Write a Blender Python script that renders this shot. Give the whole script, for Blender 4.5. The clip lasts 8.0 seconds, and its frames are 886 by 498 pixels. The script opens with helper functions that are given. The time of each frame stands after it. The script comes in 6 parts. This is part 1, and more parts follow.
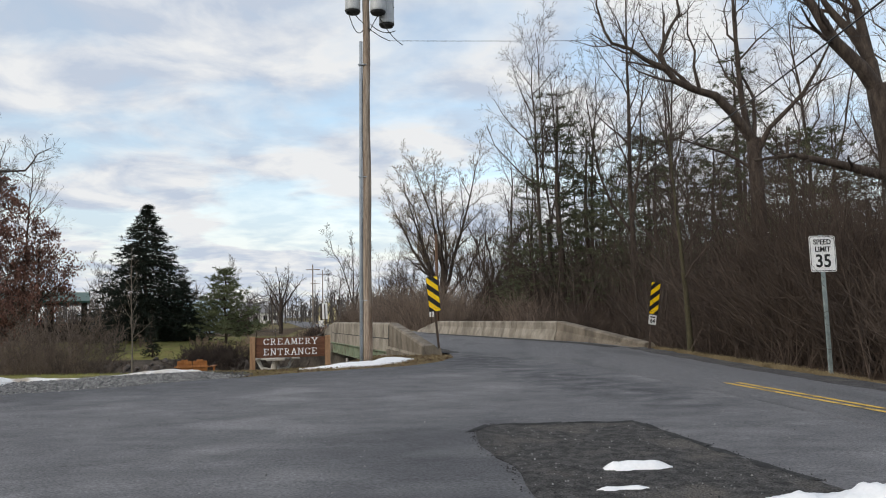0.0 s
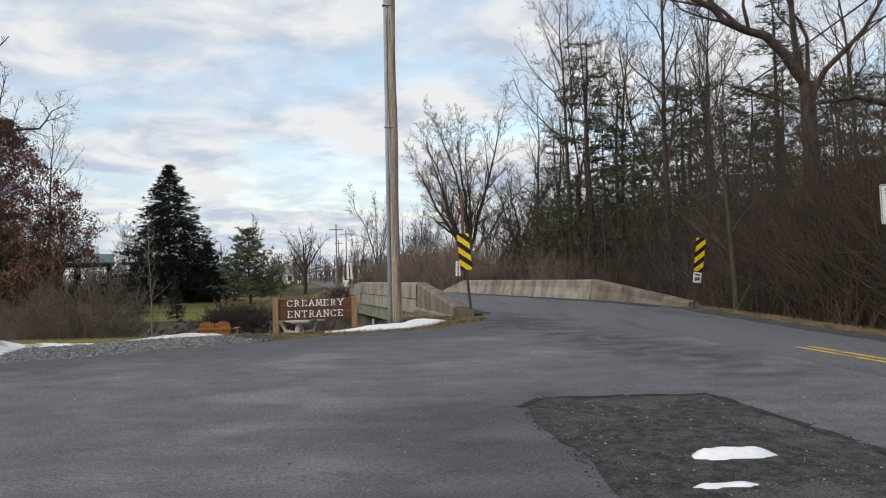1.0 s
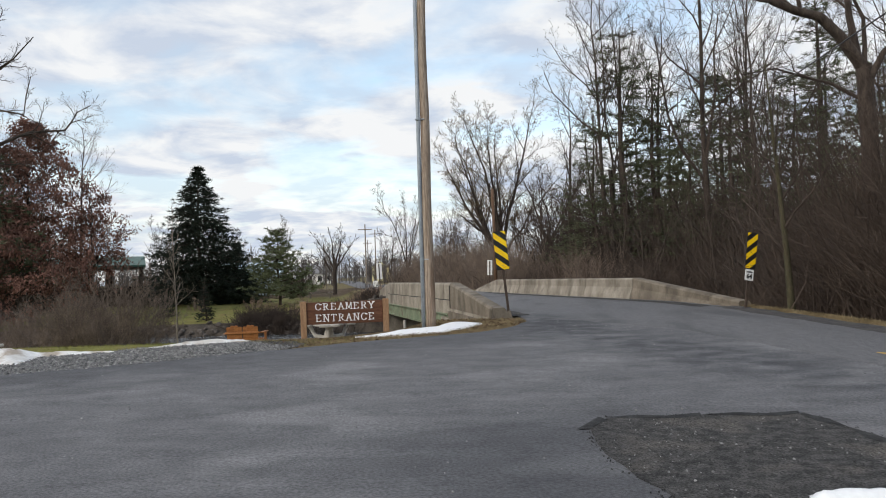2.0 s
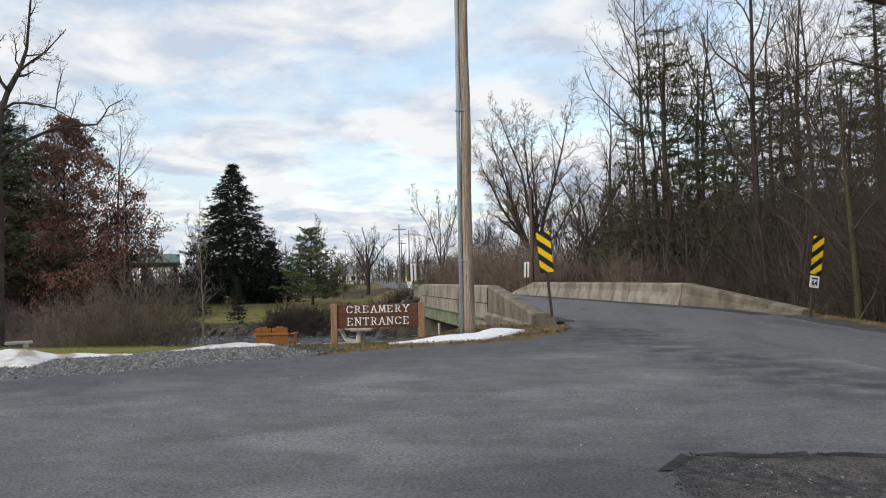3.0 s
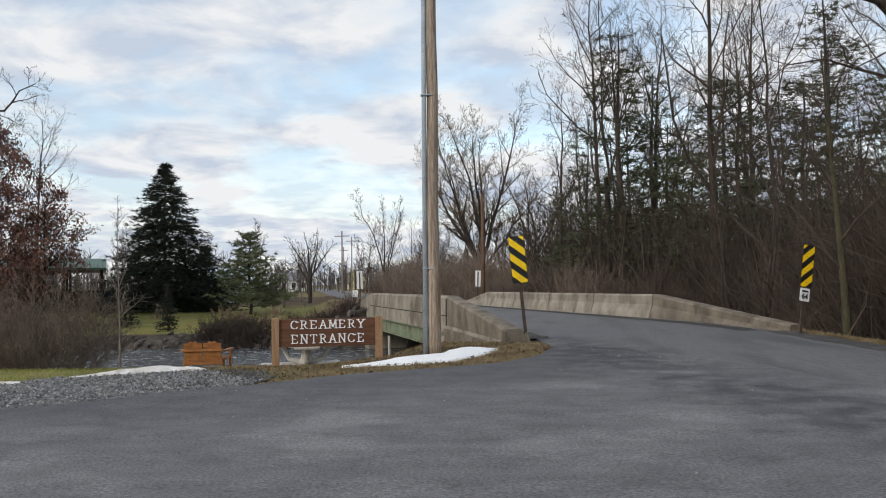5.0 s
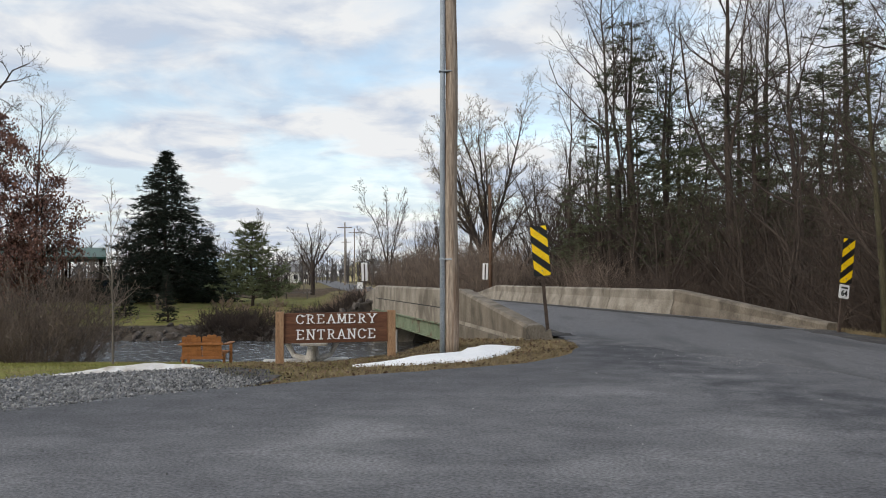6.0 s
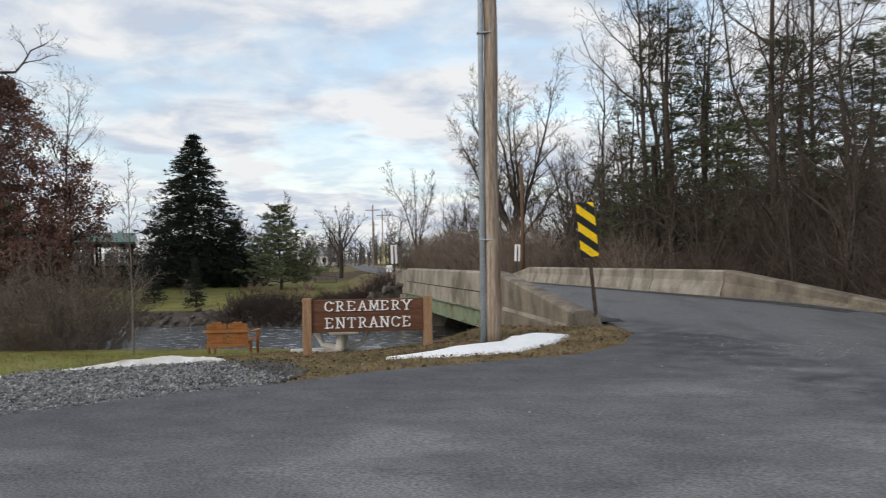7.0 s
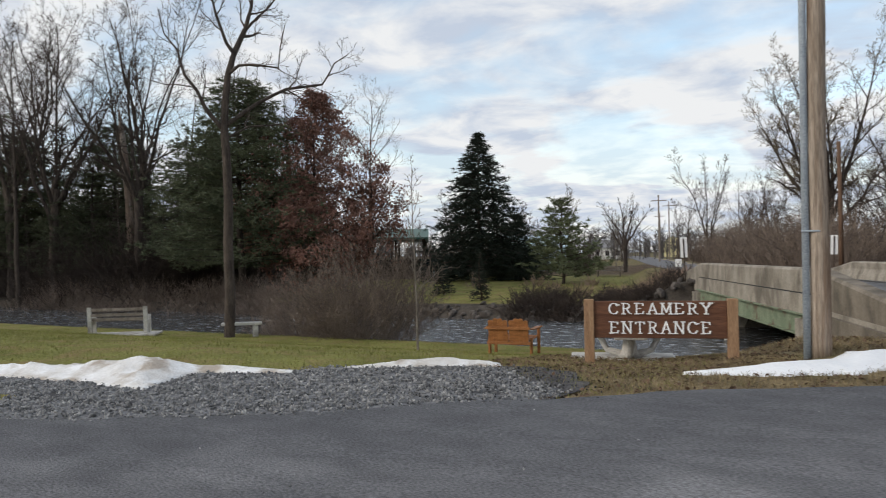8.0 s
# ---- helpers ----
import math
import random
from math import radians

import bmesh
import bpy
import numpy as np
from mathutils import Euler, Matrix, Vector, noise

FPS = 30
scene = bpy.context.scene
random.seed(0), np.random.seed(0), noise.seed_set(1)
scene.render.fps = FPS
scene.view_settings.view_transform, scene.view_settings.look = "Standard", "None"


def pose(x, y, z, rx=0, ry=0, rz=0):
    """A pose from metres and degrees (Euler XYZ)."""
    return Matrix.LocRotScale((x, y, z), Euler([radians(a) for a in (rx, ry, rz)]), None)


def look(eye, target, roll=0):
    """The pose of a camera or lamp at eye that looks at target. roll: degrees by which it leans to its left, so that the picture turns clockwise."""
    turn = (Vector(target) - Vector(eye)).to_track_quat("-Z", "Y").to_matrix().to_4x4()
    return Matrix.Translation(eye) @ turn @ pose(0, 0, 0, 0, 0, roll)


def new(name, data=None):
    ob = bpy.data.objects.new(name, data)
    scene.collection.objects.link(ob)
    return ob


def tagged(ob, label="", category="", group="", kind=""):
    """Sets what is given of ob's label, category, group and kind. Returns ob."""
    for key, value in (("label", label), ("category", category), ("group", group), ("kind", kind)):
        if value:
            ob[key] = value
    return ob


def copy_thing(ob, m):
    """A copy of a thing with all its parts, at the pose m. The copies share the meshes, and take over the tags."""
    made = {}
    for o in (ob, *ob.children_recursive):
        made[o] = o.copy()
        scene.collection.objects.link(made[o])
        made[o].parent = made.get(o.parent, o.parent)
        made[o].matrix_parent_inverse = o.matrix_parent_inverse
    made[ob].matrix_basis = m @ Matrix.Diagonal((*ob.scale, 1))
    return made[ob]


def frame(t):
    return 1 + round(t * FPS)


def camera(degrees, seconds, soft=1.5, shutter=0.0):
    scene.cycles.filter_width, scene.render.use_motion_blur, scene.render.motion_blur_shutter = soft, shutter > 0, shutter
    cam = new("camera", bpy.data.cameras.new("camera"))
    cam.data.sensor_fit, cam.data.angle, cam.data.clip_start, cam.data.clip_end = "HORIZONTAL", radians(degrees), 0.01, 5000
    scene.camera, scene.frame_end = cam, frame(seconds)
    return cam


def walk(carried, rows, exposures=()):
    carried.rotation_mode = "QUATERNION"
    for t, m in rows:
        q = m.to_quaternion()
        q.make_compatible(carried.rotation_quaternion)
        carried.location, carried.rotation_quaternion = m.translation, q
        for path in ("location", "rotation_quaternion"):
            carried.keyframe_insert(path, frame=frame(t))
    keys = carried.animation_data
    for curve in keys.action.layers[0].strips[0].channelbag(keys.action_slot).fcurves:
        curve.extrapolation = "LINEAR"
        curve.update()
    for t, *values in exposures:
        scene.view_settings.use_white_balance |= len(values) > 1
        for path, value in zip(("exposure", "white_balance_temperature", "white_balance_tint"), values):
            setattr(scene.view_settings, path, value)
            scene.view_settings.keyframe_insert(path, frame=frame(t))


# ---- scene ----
cam = camera(63.1, 8.0, soft=1.0, shutter=0.25)
PATH = [
    (0, (0.199, -0.651, 1.541), (0.179, 1.34, 1.721), -1.1),
    (0.5, (0.148, -0.077, 1.539), (0.12, 1.919, 1.656), -1.4),
    (1, (-0.041, 0.445, 1.544), (-0.126, 2.442, 1.613), -1.5),
    (2.5, (-0.308, 1.834, 1.596), (-0.517, 3.822, 1.666), -1.9),
    (3, (-0.458, 2.365, 1.605), (-0.714, 4.348, 1.679), -1.3),
    (3.5, (-0.652, 2.822, 1.622), (-0.89, 4.806, 1.695), -1.4),
    (4, (-0.752, 3.32, 1.631), (-0.947, 5.309, 1.718), -1.2),
    (4.5, (-0.957, 3.753, 1.638), (-1.104, 5.746, 1.731), -0.9),
    (5, (-1.055, 4.276, 1.651), (-1.15, 6.272, 1.744), -0.9),
    (6.5, (-1.512, 5.694, 1.641), (-1.618, 7.691, 1.691), -0.2),
    (7, (-1.602, 6.188, 1.65), (-1.779, 8.18, 1.674), -0.9),
    (7.5, (-1.759, 6.692, 1.671), (-2.412, 8.583, 1.692), -0.8),
    (8, (-1.862, 7.173, 1.696), (-2.778, 8.951, 1.714), -1.1),
]
walk(cam, [(t, look(eye, target, roll)) for t, eye, target, roll in PATH], [(0, 0.0), (1, 0.0), (2.5, 0.16), (3.5, 0.05), (5, 0.04), (8, 0.03)])


# ---- world, sun ----
world = bpy.data.worlds.new("sky")
scene.world = world
world.use_nodes = True
wn, wl = world.node_tree.nodes, world.node_tree.links
wn.clear()


def wnode(kind, **settings):
    n = wn.new(kind)
    for key, value in settings.items():
        n.inputs[key].default_value = value
    return n


out = wn.new("ShaderNodeOutputWorld")
bg = wn.new("ShaderNodeBackground")
sky = wn.new("ShaderNodeTexSky")
sky.sky_type, sky.sun_disc = "NISHITA", False
sky.sun_elevation, sky.sun_rotation = radians(26), radians(225)
sky.air_density, sky.dust_density = 1.0, 0.4
tc = wn.new("ShaderNodeTexCoord")
sep = wn.new("ShaderNodeSeparateXYZ")
wl.new(tc.outputs["Generated"], sep.inputs[0])
up = wn.new("ShaderNodeMath")
up.operation = "MAXIMUM"
up.inputs[1].default_value = 0.0
wl.new(sep.outputs["Z"], up.inputs[0])
lift = wn.new("ShaderNodeMath")
lift.operation = "ADD"
lift.inputs[1].default_value = 0.16
wl.new(up.outputs[0], lift.inputs[0])
flat = wn.new("ShaderNodeVectorMath")
flat.operation = "DIVIDE"
comb = wn.new("ShaderNodeCombineXYZ")
for i in range(3):
    wl.new(lift.outputs[0], comb.inputs[i])
wl.new(tc.outputs["Generated"], flat.inputs[0])
wl.new(comb.outputs[0], flat.inputs[1])
cloud = wnode("ShaderNodeTexNoise", Scale=1.45, Detail=8.0, Roughness=0.52, Distortion=0.35)
wl.new(flat.outputs[0], cloud.inputs["Vector"])
tone = wnode("ShaderNodeTexNoise", Scale=3.0, Detail=7.0, Roughness=0.55, Distortion=0.3)
wl.new(flat.outputs[0], tone.inputs["Vector"])
cover = wn.new("ShaderNodeValToRGB")
cover.color_ramp.elements[0].position, cover.color_ramp.elements[1].position = 0.34, 0.53
cover.color_ramp.elements[0].color = (0.12, 0.12, 0.12, 1)
wl.new(cloud.outputs["Fac"], cover.inputs[0])
cloudcol = wn.new("ShaderNodeValToRGB")
cr = cloudcol.color_ramp
cr.elements[0].position, cr.elements[0].color = 0.40, (4.75, 5.35, 6.35, 1)
cr.elements[1].position, cr.elements[1].color = 0.58, (7.35, 7.45, 7.55, 1)
wl.new(tone.outputs["Fac"], cloudcol.inputs[0])
skymix = wn.new("ShaderNodeMix")
skymix.data_type = "RGBA"
low = wn.new("ShaderNodeMapRange")
low.inputs[1].default_value, low.inputs[2].default_value = 0.06, 0.30
low.inputs[3].default_value, low.inputs[4].default_value = 0.92, 0.0
wl.new(sep.outputs["Z"], low.inputs[0])
most = wn.new("ShaderNodeMath")
most.operation = "MAXIMUM"
wl.new(cover.outputs["Color"], most.inputs[0])
wl.new(low.outputs[0], most.inputs[1])
wl.new(most.outputs[0], skymix.inputs[0])
bluegain = wn.new("ShaderNodeMix")
bluegain.data_type, bluegain.blend_type = "RGBA", "MULTIPLY"
bluegain.inputs[0].default_value = 1.0
bluegain.inputs[7].default_value = (2.4, 2.2, 1.9, 1)
wl.new(sky.outputs[0], bluegain.inputs[6])
wl.new(bluegain.outputs[2], skymix.inputs[6])
wl.new(cloudcol.outputs["Color"], skymix.inputs[7])
wl.new(skymix.outputs[2], bg.inputs["Color"])
bg.inputs["Strength"].default_value = 0.115
wl.new(bg.outputs[0], out.inputs[0])

sun_data = bpy.data.lights.new("sun", "SUN")
sun_data.energy, sun_data.angle, sun_data.color = 1.5, radians(14), (1.0, 0.89, 0.75)
sun = new("sun", sun_data)
sun.matrix_world = look((0, 0, 50), (30, 30, 50 - 24))
scene.view_settings.exposure = 0.0

# ---- materials ----


def surface(name, c1, c2, scale=4.0, rough=0.85, bump=0.3, fine=60.0, metal=0.0, dist=0.01, c3=None, c3scale=0.6, vary=0.0, lo=0.35, hi=0.65, stretch=None, grit=0.26):
    m = bpy.data.materials.new(name)
    m.use_nodes = True
    n, l = m.node_tree.nodes, m.node_tree.links
    b = n["Principled BSDF"]
    b.inputs["Roughness"].default_value, b.inputs["Metallic"].default_value = rough, metal
    b.inputs["Specular IOR Level"].default_value = 0.3
    t = n.new("ShaderNodeTexCoord")
    src = t.outputs["Object"]
    if stretch:
        mp = n.new("ShaderNodeMapping")
        mp.inputs["Scale"].default_value = stretch
        l.new(src, mp.inputs[0])
        src = mp.outputs[0]

    def noise_tex(s, d=5.0):
        k = n.new("ShaderNodeTexNoise")
        k.inputs["Scale"].default_value, k.inputs["Detail"].default_value = s, d
        l.new(src, k.inputs["Vector"])
        return k

    def mix(fac, a, bb, kind="MIX"):
        k = n.new("ShaderNodeMix")
        k.data_type, k.blend_type = "RGBA", kind
        for sock, v in ((0, fac), (6, a), (7, bb)):
            if isinstance(v, (int, float)):
                k.inputs[sock].default_value = v
            elif isinstance(v, tuple):
                k.inputs[sock].default_value = (*v, 1)
            else:
                l.new(v, k.inputs[sock])
        return k.outputs[2]

    def ramp(v, lo, hi):
        k = n.new("ShaderNodeMapRange")
        k.inputs[1].default_value, k.inputs[2].default_value = lo, hi
        l.new(v, k.inputs[0])
        return k.outputs[0]

    a, f = noise_tex(scale), noise_tex(fine, 3.0)
    col = mix(ramp(a.outputs["Fac"], lo, hi), c1, c2)
    if c3:
        s3 = noise_tex(c3scale, 6.0)
        col = mix(ramp(s3.outputs["Fac"], 0.52, 0.66), col, c3)
    grain = n.new("ShaderNodeMapRange")
    grain.inputs[1].default_value, grain.inputs[2].default_value = 0.3, 0.7
    grain.inputs[3].default_value, grain.inputs[4].default_value = 1 - grit, 1 + grit
    l.new(f.outputs["Fac"], grain.inputs[0])
    g = n.new("ShaderNodeCombineColor")
    for i in range(3):
        l.new(grain.outputs[0], g.inputs[i])
    col = mix(1.0, col, g.outputs[0], "MULTIPLY")
    if vary:
        info = n.new("ShaderNodeObjectInfo")
        isl = n.new("ShaderNodeNewGeometry")
        r = n.new("ShaderNodeMath")
        r.operation = "ADD"
        l.new(info.outputs["Random"], r.inputs[0])
        l.new(isl.outputs["Random Per Island"], r.inputs[1])
        v = n.new("ShaderNodeMapRange")
        v.inputs[2].default_value = 2.0
        v.inputs[3].default_value, v.inputs[4].default_value = 1 - vary, 1 + vary
        l.new(r.outputs[0], v.inputs[0])
        gg = n.new("ShaderNodeCombineColor")
        for i in range(3):
            l.new(v.outputs[0], gg.inputs[i])
        col = mix(1.0, col, gg.outputs[0], "MULTIPLY")
    l.new(col, b.inputs["Base Color"])
    if bump:
        bp = n.new("ShaderNodeBump")
        bp.inputs["Strength"].default_value, bp.inputs["Distance"].default_value = bump, dist
        l.new(f.outputs["Fac"], bp.inputs["Height"])
        l.new(bp.outputs[0], b.inputs["Normal"])
    return m


ASPHALT = surface("asphalt", (0.108, 0.107, 0.113), (0.166, 0.164, 0.170), 2.4, 0.72, 1.0, 48, c3=(0.205, 0.202, 0.206), c3scale=0.8, dist=0.016, stretch=(0.8, 1.5, 1), lo=0.3, hi=0.7, grit=0.48)
ASPHALT_ROAD = surface("road_asphalt", (0.120, 0.119, 0.124), (0.162, 0.159, 0.164), 6, 0.72, 0.9, 45, c3=(0.098, 0.098, 0.102), c3scale=0.5, dist=0.014, stretch=(2.2, 0.6, 1), lo=0.3, hi=0.7, grit=0.5)
OLD_ASPHALT = surface("old_asphalt", (0.034, 0.033, 0.033), (0.088, 0.084, 0.081), 9, 0.95, 1.0, 60, c3=(0.115, 0.104, 0.093), c3scale=1.6, dist=0.025, grit=0.75)
TAR = surface("crumbled_asphalt", (0.02, 0.02, 0.021), (0.05, 0.05, 0.05), 9, 0.9, 0.8, 60, vary=0.3)
GRAVEL = surface("gravel", (0.10, 0.102, 0.108), (0.24, 0.24, 0.245), 14, 0.9, 0.9, 45, c3=(0.06, 0.06, 0.063), c3scale=3.0, dist=0.03)
STONE = surface("stone", (0.08, 0.08, 0.082), (0.32, 0.315, 0.305), 14, 0.85, 0.4, 50, vary=0.6)
ROCK = surface("river_rock", (0.05, 0.043, 0.038), (0.16, 0.137, 0.12), 3, 0.85, 0.5, 30, vary=0.5)
CONCRETE = surface("concrete", (0.215, 0.188, 0.15), (0.36, 0.322, 0.268), 2.2, 0.9, 0.4, 45, c3=(0.15, 0.13, 0.105), c3scale=1.5, dist=0.006, stretch=(1, 1, 0.6), vary=0.06)
STAINED = surface("stained_concrete", (0.135, 0.113, 0.087), (0.235, 0.2, 0.157), 2.2, 0.9, 0.5, 45, c3=(0.10, 0.084, 0.065), c3scale=1.6, dist=0.008, stretch=(1, 1, 0.55))
PALE_CONCRETE = surface("pale_concrete", (0.42, 0.40, 0.37), (0.55, 0.53, 0.49), 4, 0.9, 0.4, 60, c3=(0.28, 0.26, 0.23), c3scale=3)
SNOW = surface("snow", (0.82, 0.83, 0.85), (0.90, 0.905, 0.91), 3, 0.6, 0.15, 30, dist=0.02, grit=0.04)
DIRTY_SNOW = surface("dirty_snow", (0.62, 0.585, 0.54), (0.87, 0.87, 0.87), 3.0, 0.7, 0.7, 30, c3=(0.42, 0.36, 0.30), c3scale=2.4, dist=0.025, grit=0.07)
POLE_WOOD = surface("pole_wood", (0.23, 0.175, 0.13), (0.40, 0.33, 0.265), 5, 0.9, 0.8, 30, c3=(0.17, 0.105, 0.065), c3scale=2.2, stretch=(4, 4, 0.2), grit=0.4)
SIGN_WOOD = surface("stained_board", (0.10, 0.042, 0.022), (0.15, 0.066, 0.036), 4, 0.7, 0.4, 40, stretch=(0.35, 3, 4))
POST_WOOD = surface("post_wood", (0.27, 0.155, 0.085), (0.38, 0.24, 0.14), 5, 0.8, 0.5, 40, stretch=(4, 4, 0.4))
BENCH_WOOD = surface("bench_wood", (0.22, 0.085, 0.026), (0.33, 0.135, 0.045), 5, 0.6, 0.3, 40, stretch=(0.6, 3, 3), vary=0.12)
GREY_WOOD = surface("weathered_wood", (0.17, 0.14, 0.115), (0.29, 0.245, 0.205), 6, 0.9, 0.5, 40)
WHITE = surface("white_paint", (0.78, 0.78, 0.77), (0.84, 0.84, 0.83), 6, 0.5, 0.05, 80)
YELLOW = surface("sign_yellow", (0.95, 0.60, 0.006), (0.97, 0.64, 0.01), 8, 0.45, 0.05, 80)
BLACK = surface("sign_black", (0.012, 0.012, 0.012), (0.02, 0.02, 0.02), 8, 0.5, 0.05, 80)
LINE_YELLOW = surface("road_line", (0.58, 0.37, 0.065), (0.66, 0.44, 0.095), 6, 0.8, 0.3, 70, c3=(0.22, 0.17, 0.09), c3scale=5)
STEEL = surface("galvanised_steel", (0.22, 0.27, 0.27), (0.32, 0.37, 0.365), 8, 0.5, 0.1, 60, metal=0.3)
RUST_POST = surface("brown_post", (0.055, 0.04, 0.032), (0.09, 0.065, 0.05), 8, 0.8, 0.2, 60)
CONDUIT = surface("grey_conduit", (0.27, 0.31, 0.35), (0.36, 0.40, 0.44), 3, 0.55, 0.05, 60)
CAN_GREY = surface("transformer_grey", (0.45, 0.47, 0.48), (0.55, 0.57, 0.58), 5, 0.45, 0.05, 60)
DARK_METAL = surface("dark_metal", (0.03, 0.03, 0.032), (0.06, 0.06, 0.06), 8, 0.6, 0.1, 60)
GIRDER = surface("green_girder", (0.16, 0.20, 0.13), (0.24, 0.28, 0.19), 3, 0.6, 0.15, 40, c3=(0.13, 0.09, 0.06), c3scale=2.5)
BARK = surface("bark", (0.04, 0.031, 0.026), (0.085, 0.067, 0.055), 4, 0.95, 0.8, 22, dist=0.03, vary=0.25, stretch=(2, 2, 0.5))
BARK_PALE = surface("pale_bark", (0.13, 0.11, 0.09), (0.22, 0.19, 0.16), 4, 0.95, 0.8, 22, dist=0.03, vary=0.2, stretch=(2, 2, 0.5))
MOSSY = surface("mossy_bark", (0.055, 0.05, 0.03), (0.095, 0.085, 0.05), 4, 0.95, 0.8, 22, dist=0.03, stretch=(2, 2, 0.5))
SNAG = surface("dead_bark", (0.12, 0.08, 0.06), (0.25, 0.19, 0.15), 3, 0.95, 0.9, 18, c3=(0.32, 0.28, 0.24), c3scale=1.2, dist=0.03, stretch=(2, 2, 0.35))
BROWN_POLE = surface("brown_pole_wood", (0.10, 0.058, 0.037), (0.17, 0.105, 0.07), 4, 0.9, 0.5, 30, stretch=(3, 3, 0.25))
TWIG = surface("twigs", (0.048, 0.037, 0.031), (0.085, 0.066, 0.054), 2, 0.95, 0.0, 20, vary=0.2)
TWIG_WILLOW = surface("willow_twigs", (0.11, 0.085, 0.046), (0.17, 0.132, 0.072), 2, 0.95, 0.0, 20, vary=0.2)
BRUSH = surface("brush_stems", (0.040, 0.030, 0.025), (0.082, 0.062, 0.050), 1.2, 0.95, 0.0, 20, vary=0.35)
BUSH = surface("bush_stems", (0.125, 0.096, 0.077), (0.23, 0.18, 0.145), 1.2, 0.95, 0.0, 20, vary=0.4)
BRUSH_TAN = surface("tan_brush", (0.21, 0.15, 0.11), (0.34, 0.25, 0.19), 1.2, 0.95, 0.0, 20, vary=0.3)
PINE = surface("pine_needles", (0.060, 0.072, 0.040), (0.12, 0.132, 0.074), 0.7, 0.8, 0.0, 30, vary=0.4)
PINE_LIGHT = surface("young_pine_needles", (0.10, 0.12, 0.06), (0.18, 0.20, 0.11), 0.9, 0.8, 0.0, 30, vary=0.4)
SPRUCE = surface("spruce_needles", (0.016, 0.025, 0.017), (0.036, 0.048, 0.032), 0.9, 0.8, 0.0, 30, vary=0.45)
OAK_LEAF = surface("dry_oak_leaves", (0.155, 0.074, 0.054), (0.32, 0.165, 0.122), 1.2, 0.8, 0.0, 30, vary=0.45)
DRY_GRASS = surface("dry_grass", (0.15, 0.115, 0.062), (0.33, 0.26, 0.15), 2, 0.95, 0.0, 30, vary=0.4)
LITTER = surface("dead_leaves", (0.07, 0.042, 0.026), (0.17, 0.105, 0.066), 2, 0.9, 0.0, 30, vary=0.5)
GREEN_GRASS = surface("green_grass", (0.15, 0.155, 0.042), (0.25, 0.245, 0.075), 1.5, 0.9, 0.0, 30, vary=0.3)
ROOF_GREEN = surface("green_metal_roof", (0.035, 0.095, 0.07), (0.06, 0.14, 0.105), 2, 0.5, 0.1, 30)
PALE_BLUE = surface("pale_blue_siding", (0.50, 0.66, 0.74), (0.62, 0.76, 0.82), 2, 0.6, 0.1, 30)
BLUE = surface("blue_tarp", (0.06, 0.17, 0.32), (0.10, 0.24, 0.42), 2, 0.6, 0.2, 20)
SIDING = surface("white_siding", (0.66, 0.66, 0.63), (0.76, 0.76, 0.73), 3, 0.7, 0.1, 30)
SIDING_YELLOW = surface("yellow_siding", (0.66, 0.58, 0.30), (0.74, 0.66, 0.38), 3, 0.7, 0.1, 30)
ROOF_GREY = surface("grey_shingles", (0.16, 0.16, 0.165), (0.26, 0.26, 0.265), 3, 0.9, 0.3, 20)
DARK_PAINT = surface("dark_car_paint", (0.012, 0.016, 0.022), (0.02, 0.025, 0.032), 3, 0.25, 0.0, 30)
DARK_GLASS = surface("dark_glass", (0.01, 0.012, 0.014), (0.02, 0.022, 0.025), 3, 0.1, 0.0, 30)
HEDGE = surface("far_woods", (0.075, 0.068, 0.066), (0.125, 0.112, 0.106), 0.6, 0.95, 0.0, 6, vary=0.3)



def worn(m):
    """Darkens a pavement where its wear attribute says that it is newer or ravelled."""
    n, l = m.node_tree.nodes, m.node_tree.links
    b = n["Principled BSDF"]
    src = b.inputs["Base Color"].links[0].from_socket
    a = n.new("ShaderNodeAttribute")
    a.attribute_name = "wear"
    sp_ = n.new("ShaderNodeSeparateColor")
    l.new(a.outputs["Color"], sp_.inputs[0])
    t = n.new("ShaderNodeTexCoord")
    k = n.new("ShaderNodeTexNoise")
    k.inputs["Scale"].default_value, k.inputs["Detail"].default_value = 2.6, 8.0
    l.new(t.outputs["Object"], k.inputs["Vector"])
    e = n.new("ShaderNodeMapRange")
    e.inputs[1].default_value, e.inputs[2].default_value = 0.36, 0.6
    l.new(k.outputs["Fac"], e.inputs[0])
    rough_ = n.new("ShaderNodeMath")
    rough_.operation = "MULTIPLY"
    l.new(e.outputs[0], rough_.inputs[0])
    l.new(sp_.outputs[1], rough_.inputs[1])
    both = n.new("ShaderNodeMath")
    both.operation = "ADD"
    l.new(rough_.outputs[0], both.inputs[0])
    l.new(sp_.outputs[0], both.inputs[1])
    x = n.new("ShaderNodeMix")
    x.data_type, x.blend_type = "RGBA", "MULTIPLY"
    l.new(both.outputs[0], x.inputs[0])
    l.new(src, x.inputs[6])
    x.inputs[7].default_value = (0.46, 0.47, 0.50, 1)
    l.new(x.outputs[2], b.inputs["Base Color"])


worn(ASPHALT)
worn(ASPHALT_ROAD)

